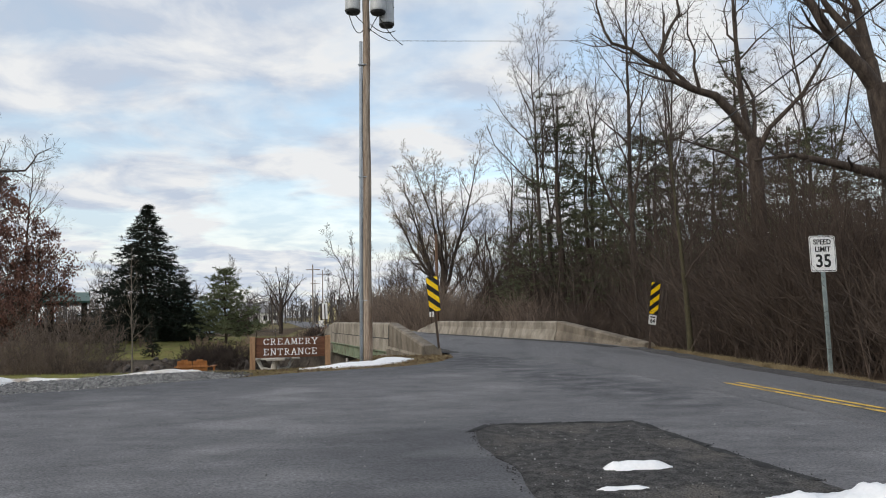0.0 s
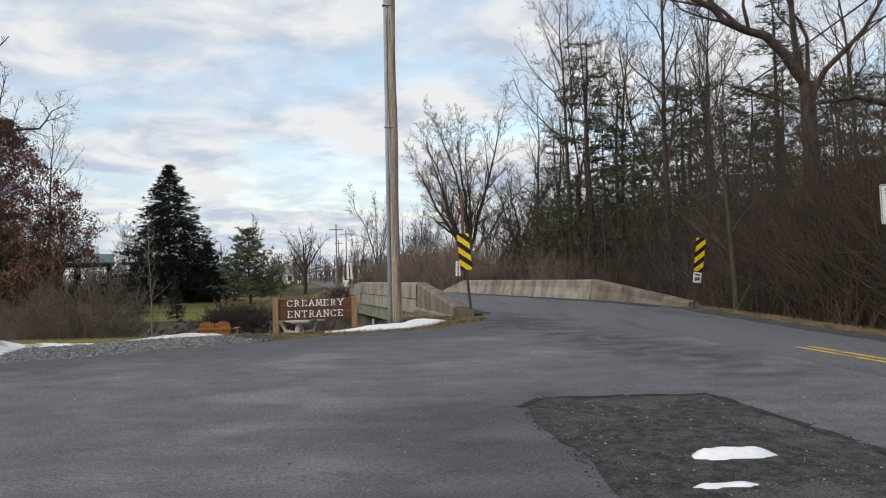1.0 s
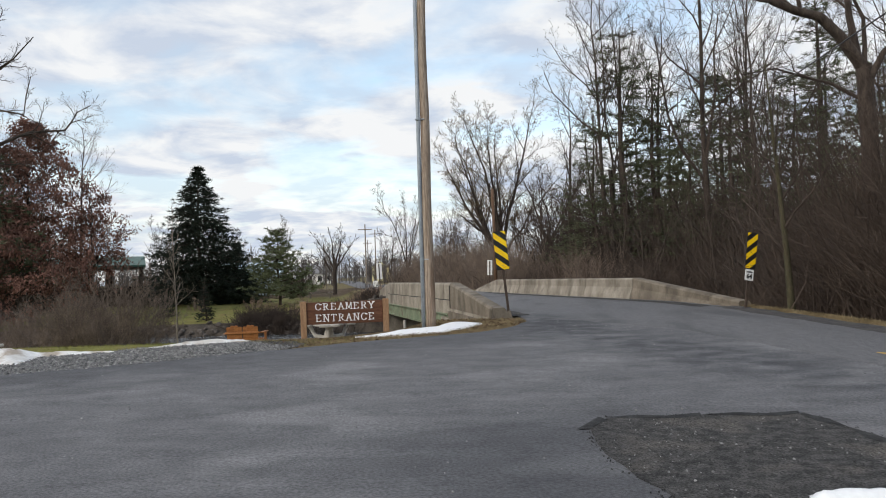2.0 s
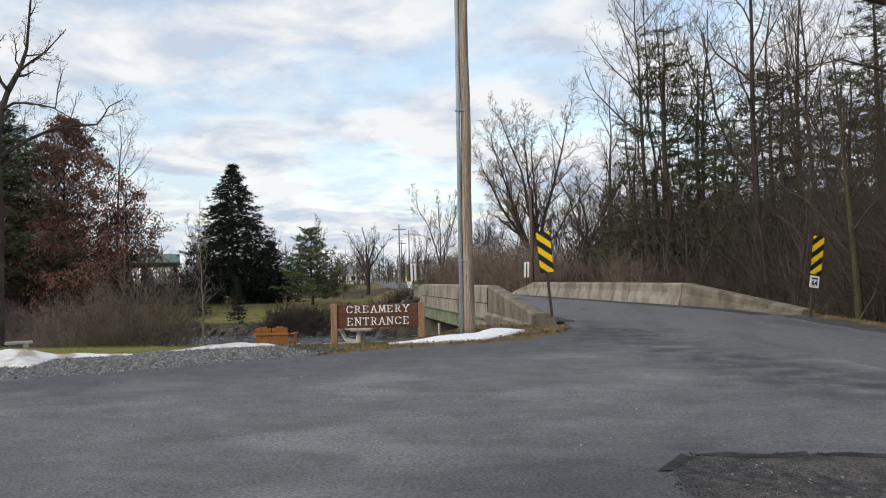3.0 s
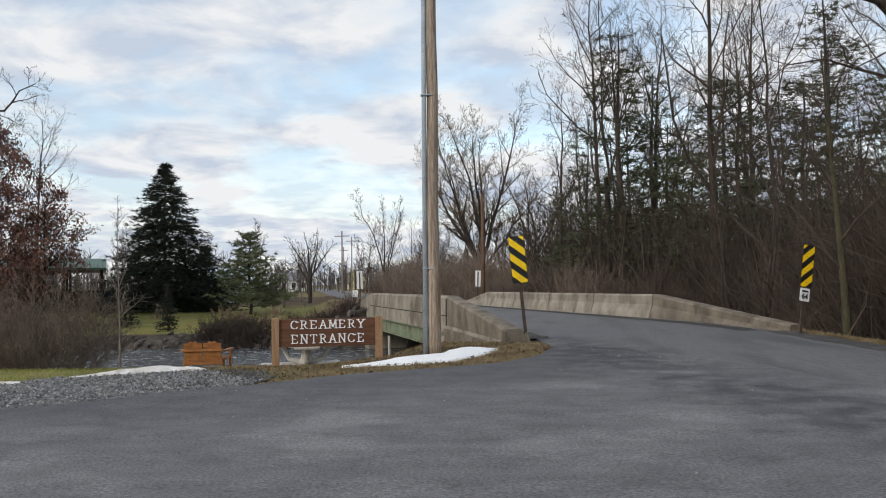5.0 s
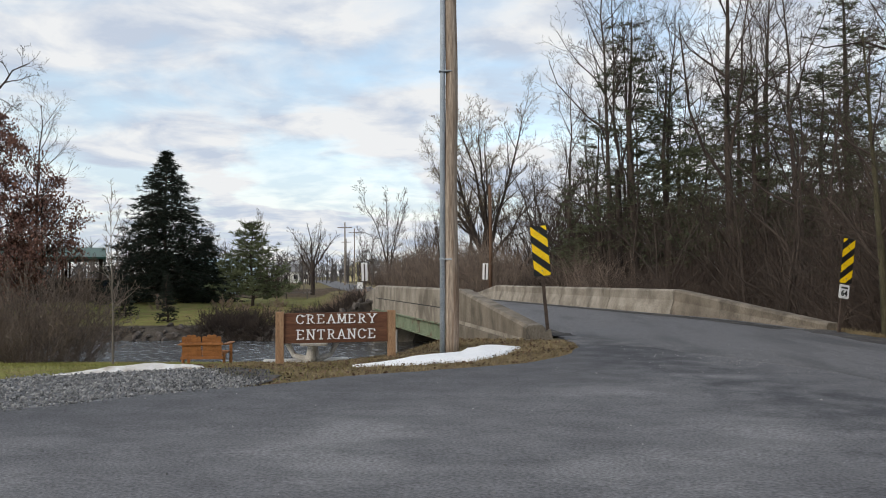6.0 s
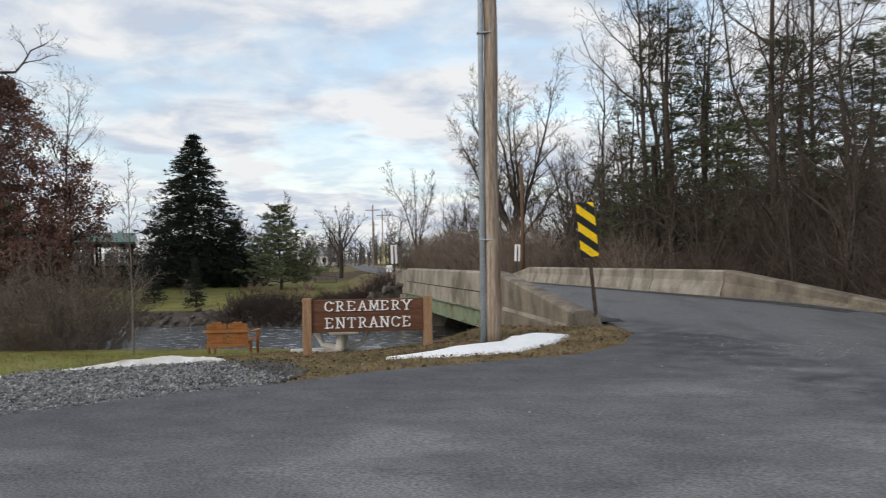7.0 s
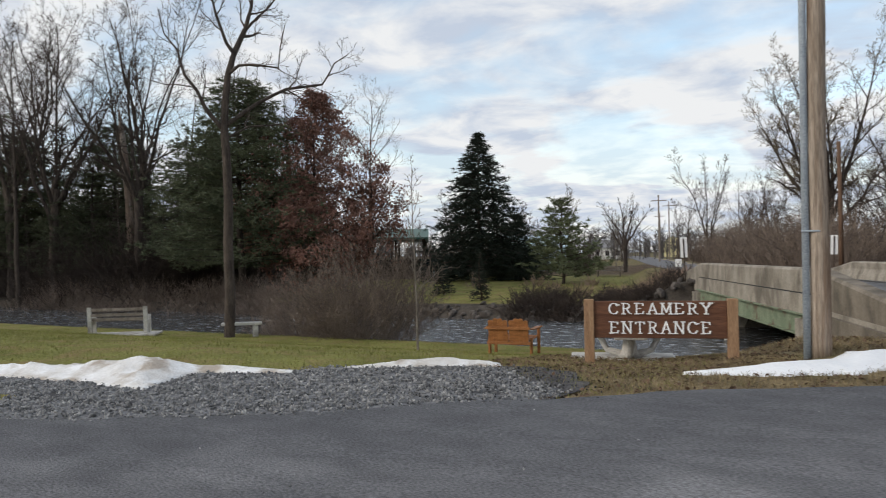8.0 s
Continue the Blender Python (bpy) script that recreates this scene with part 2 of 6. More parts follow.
# water: moving brook, ripples in the relief
WATER = bpy.data.materials.new("brook_water")
WATER.use_nodes = True
_n, _l = WATER.node_tree.nodes, WATER.node_tree.links
_b = _n["Principled BSDF"]
_b.inputs["Base Color"].default_value, _b.inputs["Roughness"].default_value = (0.05, 0.055, 0.06, 1), 0.12
_t, _m = _n.new("ShaderNodeTexCoord"), _n.new("ShaderNodeMapping")
_m.inputs["Scale"].default_value = (0.9, 1.2, 1)
_k, _p = _n.new("ShaderNodeTexNoise"), _n.new("ShaderNodeBump")
_k.inputs["Scale"].default_value, _k.inputs["Detail"].default_value = 3.6, 7
_p.inputs["Strength"].default_value, _p.inputs["Distance"].default_value = 1.0, 0.12
_l.new(_t.outputs["Object"], _m.inputs[0])
_l.new(_m.outputs[0], _k.inputs["Vector"])
_l.new(_k.outputs["Fac"], _p.inputs["Height"])
_l.new(_p.outputs[0], _b.inputs["Normal"])
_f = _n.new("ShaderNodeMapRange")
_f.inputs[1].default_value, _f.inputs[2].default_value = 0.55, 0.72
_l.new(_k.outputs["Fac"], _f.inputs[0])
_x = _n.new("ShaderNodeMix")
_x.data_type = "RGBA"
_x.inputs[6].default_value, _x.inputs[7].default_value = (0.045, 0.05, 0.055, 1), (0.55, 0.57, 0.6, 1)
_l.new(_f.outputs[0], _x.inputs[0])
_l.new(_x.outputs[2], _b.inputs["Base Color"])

# ---- mesh helpers ----


class Mesh:
    """Collects vertices and faces of one mesh."""

    def __init__(self):
        self.v, self.f = [], []

    def add(self, verts, faces, m=None):
        o = len(self.v)
        self.v += [tuple(m @ Vector(p)) if m else tuple(p) for p in verts]
        self.f += [tuple(i + o for i in f) for f in faces]
        return self

    def box(self, x, y, z, sx, sy, sz, m=None, bevel=0.0):
        bm = bmesh.new()
        bmesh.ops.create_cube(bm, size=1.0, matrix=Matrix.LocRotScale((x, y, z), None, (sx, sy, sz)))
        if bevel:
            bmesh.ops.bevel(bm, geom=bm.edges[:], offset=bevel, segments=2, affect="EDGES", profile=0.6)
        bm.verts.index_update()
        self.add([v.co.copy() for v in bm.verts], [[v.index for v in f.verts] for f in bm.faces], m)
        bm.free()
        return self

    def tube(self, pts, radii, n=8, caps=True):
        o = len(self.v)
        k = len(pts)
        a = None
        for i, p in enumerate(pts):
            d = (Vector(pts[min(i + 1, k - 1)]) - Vector(pts[max(i - 1, 0)])).normalized()
            if a is None:
                a = d.orthogonal().normalized()
            a = (a - d * a.dot(d)).normalized()
            b = d.cross(a)
            for j in range(n):
                w = 2 * math.pi * j / n
                self.v.append(tuple(Vector(p) + (a * math.cos(w) + b * math.sin(w)) * radii[i]))
        for i in range(k - 1):
            for j in range(n):
                q = (j + 1) % n
                self.f.append((o + i * n + j, o + i * n + q, o + (i + 1) * n + q, o + (i + 1) * n + j))
        if caps:
            self.f.append(tuple(o + j for j in reversed(range(n))))
            self.f.append(tuple(o + (k - 1) * n + j for j in range(n)))
        return self

    def prism(self, outline, y0, y1, m=None):
        """An outline in x and z, from y0 to y1."""
        k = len(outline)
        v = [(x, y0, z) for x, z in outline] + [(x, y1, z) for x, z in outline]
        f = [tuple(range(k)), tuple(reversed(range(k, 2 * k)))] + [(i, i + k, (i + 1) % k + k, (i + 1) % k) for i in range(k)]
        return self.add(v, f, m)

    def data(self, name, material, smooth=False):
        me = bpy.data.meshes.new(name)
        me.from_pydata(self.v, [], self.f)
        me.materials.append(material)
        if smooth:
            me.polygons.foreach_set("use_smooth", [True] * len(me.polygons))
        me.update()
        return me


def part(name, mesh, material, parent, label="", smooth=False):
    ob = new(name, mesh.data(name, material, smooth))
    ob.parent = parent
    if label:
        ob["label"] = label
    return ob


def thing(name, m, label, category, group="", kind=""):
    ob = new(name)
    ob.empty_display_size = 0.1
    ob.matrix_basis = m
    return tagged(ob, label, category, group, kind)


def structure(name, mesh, material, label, category="", smooth=False, kind="structure"):
    return tagged(new(name, mesh.data(name, material, smooth)), label, category, "", kind)


def step(a, b, x):
    t = min(1.0, max(0.0, (x - a) / (b - a)))
    return t * t * (3 - 2 * t)


# ---- the lie of the land ----
CENTRE = [(17.0, -24.0), (9.4, -4.0), (5.4, 8.5), (4.7, 11.2), (2.9, 19.0), (1.2, 24.6), (-2.9, 36.5), (-5.5, 46.0), (-14.0, 82.0), (-34.0, 165.0), (-60.0, 260.0)]


def road_z(y):
    if y < 17:
        return 0.028 * max(y, -40)
    return 0.476 + 0.04 * step(17, 24, y) - 0.3 * step(45, 100, y)


def road_gap(x, y):
    best = 1e9
    for (ax, ay), (bx, by) in zip(CENTRE, CENTRE[1:]):
        dx, dy = bx - ax, by - ay
        t = min(1.0, max(0.0, ((x - ax) * dx + (y - ay) * dy) / (dx * dx + dy * dy)))
        best = min(best, math.hypot(x - ax - t * dx, y - ay - t * dy))
    return best


def camber(x, y):
    """How far the road falls away to its outer edge in the bend before the bridge."""
    if y > 24:
        return 0.0
    cx = 9.4
    for (ax, ay), (bx, by) in zip(CENTRE, CENTRE[1:]):
        if ay <= y <= by:
            cx = ax + (bx - ax) * (y - ay) / (by - ay)
    return -0.2 * step(0.4, 3.2, x - cx) * step(24, 14, y) * step(-10, 2, y)


def lip_y(x):
    return 24.7 - 5.6 * step(-6.8, -3.0, x) + 2.5 * step(3, 9, x)


def land(x, y):
    near = 0.028 * max(min(y, 15), -40) - 0.17 * step(14.3, 17.0, y) * step(-2.2, -4.2, x) - 0.8 * step(15.5, 24.5, y) * (1 - 0.25 * step(5, 12, x))
    near -= 0.22 * step(7.3, 9.5, x) * step(22, 15, y)
    near -= 0.14 * step(16, 22, y) * step(-4.5, -7, x)
    far = -0.55 + 0.5 * step(37, 52, y) + 0.2 * noise.noise((x * 0.06, y * 0.06, 3))
    lip = lip_y(x)
    bed = -1.85
    z = near + (bed - near) * step(lip, lip + 2.2, y)
    far_edge = 34.0 + 2.0 * step(3, 9, x) + 0.5 * noise.noise((x * 0.3, 0, 0))
    if y > far_edge - 1:
        z = bed + (far - bed) * step(far_edge - 0.5, far_edge + 2.2, y)
    return z


def ground_z(x, y):
    return bare_ground(x, y) + (camber(x, y) if x > 0 else 0.0)


def bare_ground(x, y):
    z = land(x, y)
    if 24.2 < y < 34.4 and -9 < x < 9:
        return z
    wing = -0.55 - 0.247 * (y - 18.28)
    g = road_gap(x, y)
    if x < 2 and 15 < y < 24.3:
        bank = road_z(y) - 0.32 * max(0.0, g - 4.9)
        if x < wing:
            bank -= 2.6 * step(18.3, 20.6, y)
        return max(z, z + (bank - z) * step(15, 16.4, y))
    if x < wing and y < 35:
        return z
    bank = road_z(y) - 0.55 * max(0.0, g - 3.6)
    if y > 17:
        return max(z, bank)
    return max(z, min(bank, z + 0.3)) if y > 15 else z


# ---- ground sheet ----
def lines(lo, hi, stepsize, far):
    a = list(np.arange(lo, hi, stepsize))
    s, lo2, hi2 = stepsize, lo, a[-1]
    while hi2 < far:
        s *= 1.22
        hi2 += s
        lo2 -= s
        a.append(hi2)
        a.insert(0, lo2)
    return a


GX, GY = lines(-34, 13, 0.4, 2600), lines(-2, 56, 0.4, 2600)
gm = Mesh()
for y in GY:
    for x in GX:
        z = ground_z(x, y)
        inside = -34 < x < 13 and -2 < y < 56
        z += 0.03 * noise.noise((x * 0.9, y * 0.9, 0)) if inside and (y > 18 or x < -9) else 0.0
        gm.v.append((x, y, z))
nx = len(GX)
gm.f = [(j * nx + i, j * nx + i + 1, (j + 1) * nx + i + 1, (j + 1) * nx + i) for j in range(len(GY) - 1) for i in range(nx - 1)]

GROUND = bpy.data.materials.new("ground_cover")
GROUND.use_nodes = True
n_, l_ = GROUND.node_tree.nodes, GROUND.node_tree.links
b_ = n_["Principled BSDF"]
b_.inputs["Roughness"].default_value = 0.95
b_.inputs["Specular IOR Level"].default_value = 0.15
tc_ = n_.new("ShaderNodeTexCoord")


def gnoise(s, d=6.0, dist=0.0):
    k = n_.new("ShaderNodeTexNoise")
    k.inputs["Scale"].default_value, k.inputs["Detail"].default_value, k.inputs["Distortion"].default_value = s, d, dist
    l_.new(tc_.outputs["Object"], k.inputs["Vector"])
    return k.outputs["Fac"]


def gramp(v, lo, hi, a=0.0, b=1.0):
    k = n_.new("ShaderNodeMapRange")
    for i, q in enumerate((lo, hi, a, b)):
        k.inputs[i + 1].default_value = q
    l_.new(v, k.inputs[0])
    return k.outputs[0]


def gmix(fac, a, b, kind="MIX"):
    k = n_.new("ShaderNodeMix")
    k.data_type, k.blend_type = "RGBA", kind
    for sock, v in ((0, fac), (6, a), (7, b)):
        if isinstance(v, float):
            k.inputs[sock].default_value = v
        elif isinstance(v, tuple):
            k.inputs[sock].default_value = (*v, 1)
        else:
            l_.new(v, k.inputs[sock])
    return k.outputs[2]


att = n_.new("ShaderNodeAttribute")
att.attribute_name = "cover"
sp = n_.new("ShaderNodeSeparateColor")
l_.new(att.outputs["Color"], sp.inputs[0])
fine_ = gnoise(28, 4)
green = gmix(gramp(gnoise(0.7), 0.35, 0.65), (0.145, 0.148, 0.04), (0.235, 0.23, 0.07))
green = gmix(gramp(gnoise(1.9), 0.47, 0.66), green, (0.23, 0.175, 0.075))
dry = gmix(gramp(gnoise(3.0), 0.35, 0.65), (0.12, 0.092, 0.055), (0.27, 0.21, 0.12))
dry = gmix(gramp(gnoise(1.1), 0.54, 0.66), dry, (0.13, 0.12, 0.045))
leaf = gmix(gramp(gnoise(2.0), 0.35, 0.65), (0.045, 0.03, 0.022), (0.11, 0.072, 0.05))
mud = gmix(gramp(gnoise(2.0), 0.35, 0.65), (0.04, 0.034, 0.028), (0.10, 0.085, 0.07))
col_ = gmix(sp.outputs[0], leaf, green)
col_ = gmix(sp.outputs[1], col_, dry)
col_ = gmix(sp.outputs[2], col_, mud)
gr_ = gramp(fine_, 0.3, 0.7, 0.65, 1.35)
cc_ = n_.new("ShaderNodeCombineColor")
for i in range(3):
    l_.new(gr_, cc_.inputs[i])
l_.new(gmix(1.0, col_, cc_.outputs[0], "MULTIPLY"), b_.inputs["Base Color"])
bp_ = n_.new("ShaderNodeBump")
bp_.inputs["Strength"].default_value, bp_.inputs["Distance"].default_value = 0.8, 0.05
l_.new(fine_, bp_.inputs["Height"])
l_.new(bp_.outputs[0], b_.inputs["Normal"])

ground = structure("ground", gm, GROUND, "lawn, dry grass verge and leaf litter running down to a brook", "ground", True)
colour = ground.data.color_attributes.new("cover", "FLOAT_COLOR", "POINT")
vals = np.zeros((len(gm.v), 4), dtype=np.float32)
for i, (x, y, z) in enumerate(gm.v):
    side = x < -2
    g = road_gap(x, y)
    green_w = (1 - step(24.4, 25.6, y)) * step(-1.5, -4.5, x) if y < 30 else step(36.2, 37.5, y) * step(66, 60, y) * step(-33, -27, x) * step(-6, -9, x)
    if x > 0 and y > 10:
        green_w = 0.0
    dry_w = step(5.2, 3.2, g) if y < 60 else 0.2
    if -5.8 < x < 0.6 and 13 < y < 20:
        dry_w = max(dry_w, 0.9 * step(-6.2, -4.6, x) * step(18.0, 16.4, y) + 0.35 * step(-6.2, -4.6, x))
    if y > 90:
        green_w, dry_w = 0.5, 0.5
    mud_w = step(25.0, 26.0, y) * step(37.2, 36.2, y)
    vals[i] = (green_w, min(1.0, dry_w), mud_w, 1)
colour.data.foreach_set("color", vals.ravel())

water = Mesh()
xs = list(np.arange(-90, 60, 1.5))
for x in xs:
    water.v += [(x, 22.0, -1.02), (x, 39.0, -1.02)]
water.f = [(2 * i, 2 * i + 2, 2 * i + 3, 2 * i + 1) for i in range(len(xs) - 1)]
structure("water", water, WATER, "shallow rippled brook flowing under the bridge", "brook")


def sheet(outline, lift, skirt, cell=1.0, wobble=0.0, seed=0):
    """A flat outline laid on the land, with an edge that has depth."""
    rng = random.Random(seed)
    pts = []
    for (ax, ay), (bx, by) in zip(outline, outline[1:] + outline[:1]):
        k = max(1, int(math.hypot(bx - ax, by - ay) / 0.25)) if wobble and math.hypot(bx - ax, by - ay) < 14 else 1
        for i in range(k):
            t = i / k
            pts.append((ax + (bx - ax) * t + rng.uniform(-wobble, wobble), ay + (by - ay) * t + rng.uniform(-wobble, wobble)))
    bm = bmesh.new()
    bm.faces.new([bm.verts.new((x, y, 0)) for x, y in pts])
    x0, x1 = min(p[0] for p in pts), max(p[0] for p in pts)
    y0, y1 = min(p[1] for p in pts), max(p[1] for p in pts)
    for axis, lo, hi in ((0, x0, x1), (1, y0, y1)):
        no = (1, 0, 0) if axis == 0 else (0, 1, 0)
        q = lo + cell
        while q < hi:
            co = (q, 0, 0) if axis == 0 else (0, q, 0)
            bmesh.ops.bisect_plane(bm, geom=bm.verts[:] + bm.edges[:] + bm.faces[:], plane_co=co, plane_no=no)
            q += cell if q < 45 else cell * 12
    if bm.faces and sum(f.normal.z for f in bm.faces) < 0:
        bmesh.ops.reverse_faces(bm, faces=bm.faces[:])
    edge = [e for e in bm.edges if e.is_boundary]
    if skirt:
        r = bmesh.ops.extrude_edge_only(bm, edges=edge)
        low = {v for v in r["geom"] if isinstance(v, bmesh.types.BMVert)}
    else:
        low = set()
    for v in bm.verts:
        base = max(road_z(v.co.y) if (road_gap(v.co.x, v.co.y) < 4.0 or v.co.y > 17) else -9, bare_ground(v.co.x, v.co.y) if v.co.y < 17 else -9) + camber(v.co.x, v.co.y)
        v.co.z = base + lift - (skirt if v in low else 0)
    bm.verts.index_update()
    out_ = Mesh()
    out_.v = [tuple(v.co) for v in bm.verts]
    out_.f = [tuple(v.index for v in f.verts) for f in bm.faces]
    bm.free()
    return out_


DRIVE_EDGE = [(-60, -12), (-20, 5.4), (-8.26, 11.03), (-7.27, 11.4), (-6.4, 11.84), (-5.54, 12.29), (-4.7, 13.0), (-3.8, 13.45), (-2.95, 14.1), (-1.9, 14.55), (-0.8, 15.1), (-0.1, 15.9), (0.2, 16.9), (0.3, 17.5)]
driveway = structure("driveway", sheet(DRIVE_EDGE + [(1.4, 16.9), (3.3, 14.6), (4.6, 10.0), (6.2, 4.0), (9.0, -4.0), (16, -24), (-60, -40)], 0.025, 0.1, 0.6, 0.035, 3), ASPHALT, "worn dark grey asphalt driveway apron", "driveway")
road = structure("road", sheet([(0.25, 17.3), (0.1, 18.2), (0.15, 18.4), (-1.15, 23.9), (-5.0, 34.5), (-7.6, 44), (-16.6, 82), (-37, 165), (-63, 260), (-57, 260), (-31, 165), (-11.4, 82), (-2.0, 43), (-0.9, 38.5), (3.7, 25.5), (5.5, 20.6), (6.15, 17.0), (6.95, 13.6), (7.8, 9.8), (11.8, -4.0), (19.5, -24.0), (15.0, -24.0), (8.2, -4.0), (5.6, 4.0), (4.2, 10.0), (3.0, 14.4), (1.3, 16.8)], 0.029, 0.1, 0.6, 0.02, 4), ASPHALT_ROAD, "lighter grey asphalt road leading over the narrow bridge", "road")
SEAM = [(0.5, 18.0), (0.75, 16.5), (1.15, 15.0), (1.6, 13.2), (2.3, 11.9), (2.8, 10.8), (3.4, 9.4)]


def line_gap(line_, x, y):
    best = 1e9
    for (ax, ay), (bx, by) in zip(line_, line_[1:]):
        dx, dy = bx - ax, by - ay
        t = min(1.0, max(0.0, ((x - ax) * dx + (y - ay) * dy) / (dx * dx + dy * dy)))
        best = min(best, math.hypot(x - ax - t * dx, y - ay - t * dy))
    return best


for sheet_ob, edge_w in ((driveway, 1.0), (road, 0.0)):
    wear = sheet_ob.data.color_attributes.new("wear", "FLOAT_COLOR", "POINT")
    for i, v in enumerate(sheet_ob.data.vertices):
        x, y = v.co.x, v.co.y
        q = 0.5 * noise.noise((x * 0.5, y * 0.5, 9))
        fresh = edge_w * 0.55 * (1 - step(0.8, 2.6, line_gap(DRIVE_EDGE[1:], x, y) + q)) if y > 4 else 0.0
        side = 0.7 * (1 - step(0.7, 2.4, line_gap([(0.9, -3.0), (0.8, 5.0), (0.5, 7.0)], x, y) + q)) * edge_w if x < 0.9 else 0.0
        ravel = 0.95 * (1 - step(0.25, 1.3, line_gap(SEAM, x, y) + 0.6 * q))
        wear.data[i].color = (max(fresh, side), ravel, 0, 1)
SHOULDER = surface("crumbled_shoulder", (0.05, 0.047, 0.048), (0.095, 0.09, 0.09), 8, 0.9, 1.0, 40, c3=(0.11, 0.1, 0.09), c3scale=2.5, dist=0.02, grit=0.5)
for edge_ in ([(5.3, 20.7), (3.55, 25.4), (-0.9, 38.0), (-1.35, 37.85), (3.05, 25.2), (4.75, 20.5)], [(0.0, 18.6), (-1.3, 23.9), (-4.9, 34.2), (-4.5, 34.35), (-0.9, 24.0), (0.45, 18.7)]):
    structure("road_grime", sheet(edge_, 0.034, 0.0, 1.0, 0.07, 43), OLD_ASPHALT, "dark grit gathered along the parapet foot", "grit")
structure("road_shoulder", sheet([(5.15, 20.7), (5.75, 17.0), (6.5, 13.6), (7.3, 9.8), (8.6, 5.4), (9.6, 5.3), (8.3, 9.8), (7.4, 13.7), (6.5, 17.1), (5.8, 20.6)], 0.034, 0.1, 1.0, 0.09, 5), SHOULDER, "dark crumbling asphalt shoulder", "shoulder")

PATCH = [(0.42, 7.5), (0.62, 7.88), (1.5, 7.93), (2.34, 7.93), (2.66, 6.6), (3.05, 5.25), (3.7, 3.0), (4.4, 0.0), (4.6, -3), (0.95, -3), (0.9, 3.5), (0.82, 5.0), (0.68, 5.94), (0.46, 6.77)]
structure("worn_patch", sheet(PATCH, 0.031, 0.02, 0.5, 0.035, 6), OLD_ASPHALT, "broken patch of old crumbled pavement", "pavement")
GRAVEL_STRIP = [(-22, 4.7), (-8.26, 11.05), (-7.27, 11.42), (-6.4, 11.86), (-5.54, 12.31), (-4.75, 12.95), (-4.0, 13.4), (-3.95, 13.75), (-4.4, 14.0), (-5.1, 14.75), (-6.2, 14.4), (-7.1, 14.0), (-7.3, 13.7), (-8.4, 13.4), (-10.4, 12.5), (-22, 7.3)]
structure("gravel", sheet(GRAVEL_STRIP, 0.018, 0.06, 0.6, 0.06, 7), GRAVEL, "grey crushed stone strip along the driveway", "gravel")


TONGUE = [(-5.4, 12.42), (-4.7, 12.97), (-3.85, 13.5), (-3.7, 13.85), (-4.1, 14.6), (-4.6, 14.95), (-5.1, 14.8), (-5.3, 14.1), (-5.6, 13.3)]
structure("crumbled_asphalt", sheet(TONGUE, 0.014, 0.0, 0.4, 0.16, 8), SHOULDER, "dark crumbled asphalt between gravel and grass", "pavement")


def inside(poly, x, y):
    c = False
    for (ax, ay), (bx, by) in zip(poly, poly[1:] + poly[:1]):
        if (ay > y) != (by > y) and x < (bx - ax) * (y - ay) / (by - ay) + ax:
            c = not c
    return c


ICO_V, ICO_F = [], []
_bm = bmesh.new()
bmesh.ops.create_icosphere(_bm, subdivisions=1, radius=1.0)
_bm.verts.index_update()
ICO_V = [v.co.copy() for v in _bm.verts]
ICO_F = [[v.index for v in f.verts] for f in _bm.faces]
_bm.free()


def pebble(mesh, rng, x, y, z, r):
    e = Euler((rng.uniform(0, 6), rng.uniform(0, 6), rng.uniform(0, 6))).to_matrix()
    s = Vector((rng.uniform(0.7, 1.3), rng.uniform(0.7, 1.2), rng.uniform(0.45, 0.8)))
    o = len(mesh.v)
    for v in ICO_V:
        q = e @ Vector((v.x * s.x, v.y * s.y, v.z * s.z)) * (r * rng.uniform(0.85, 1.1))
        mesh.v.append((x + q.x, y + q.y, z + q.z))
    mesh.f += [tuple(i + o for i in f) for f in ICO_F]


rng = random.Random(11)
pm = Mesh()
while len(pm.f) < 20 * 13000:
    x, y = rng.uniform(-14, -3.9), rng.uniform(8, 14.9)
    if inside(GRAVEL_STRIP, x + rng.gauss(0, 0.08), y + rng.gauss(0, 0.08)):
        pebble(pm, rng, x, y, ground_z(x, y) + 0.025, rng.choice((0.009, 0.012, 0.015, 0.021)))
structure("gravel_stones", pm, STONE, "loose grey crushed stones", "gravel", kind="stuff")
pm = Mesh()
for (ax, ay), (bx, by) in list(zip(PATCH, PATCH[1:] + PATCH[:1]))[:6] + list(zip(PATCH, PATCH[1:] + PATCH[:1]))[10:]:
    for i in range(int(math.hypot(bx - ax, by - ay) * 60)):
        t = rng.random()
        x, y = ax + (bx - ax) * t + rng.gauss(0, 0.04), ay + (by - ay) * t + rng.gauss(0, 0.04)
        pebble(pm, rng, x, y, ground_z(x, y) + 0.03, rng.uniform(0.003, 0.010))
for i in range(500):
    x, y = rng.uniform(0.5, 4), rng.uniform(2, 7.8)
    if inside(PATCH, x, y):
        pebble(pm, rng, x, y, ground_z(x, y) + 0.032, rng.uniform(0.004, 0.012))
for i in range(1500):
    x, y = rng.uniform(-5.8, -3.4), rng.uniform(12.3, 15.2)
    if inside(TONGUE, x + rng.gauss(0, 0.15), y + rng.gauss(0, 0.15)):
        pebble(pm, rng, x, y, ground_z(x, y) + 0.022, rng.uniform(0.004, 0.013))
structure("asphalt_crumbs", pm, TAR, "dark crumbs along the broken pavement edge", "rubble", kind="stuff")
pm = Mesh()
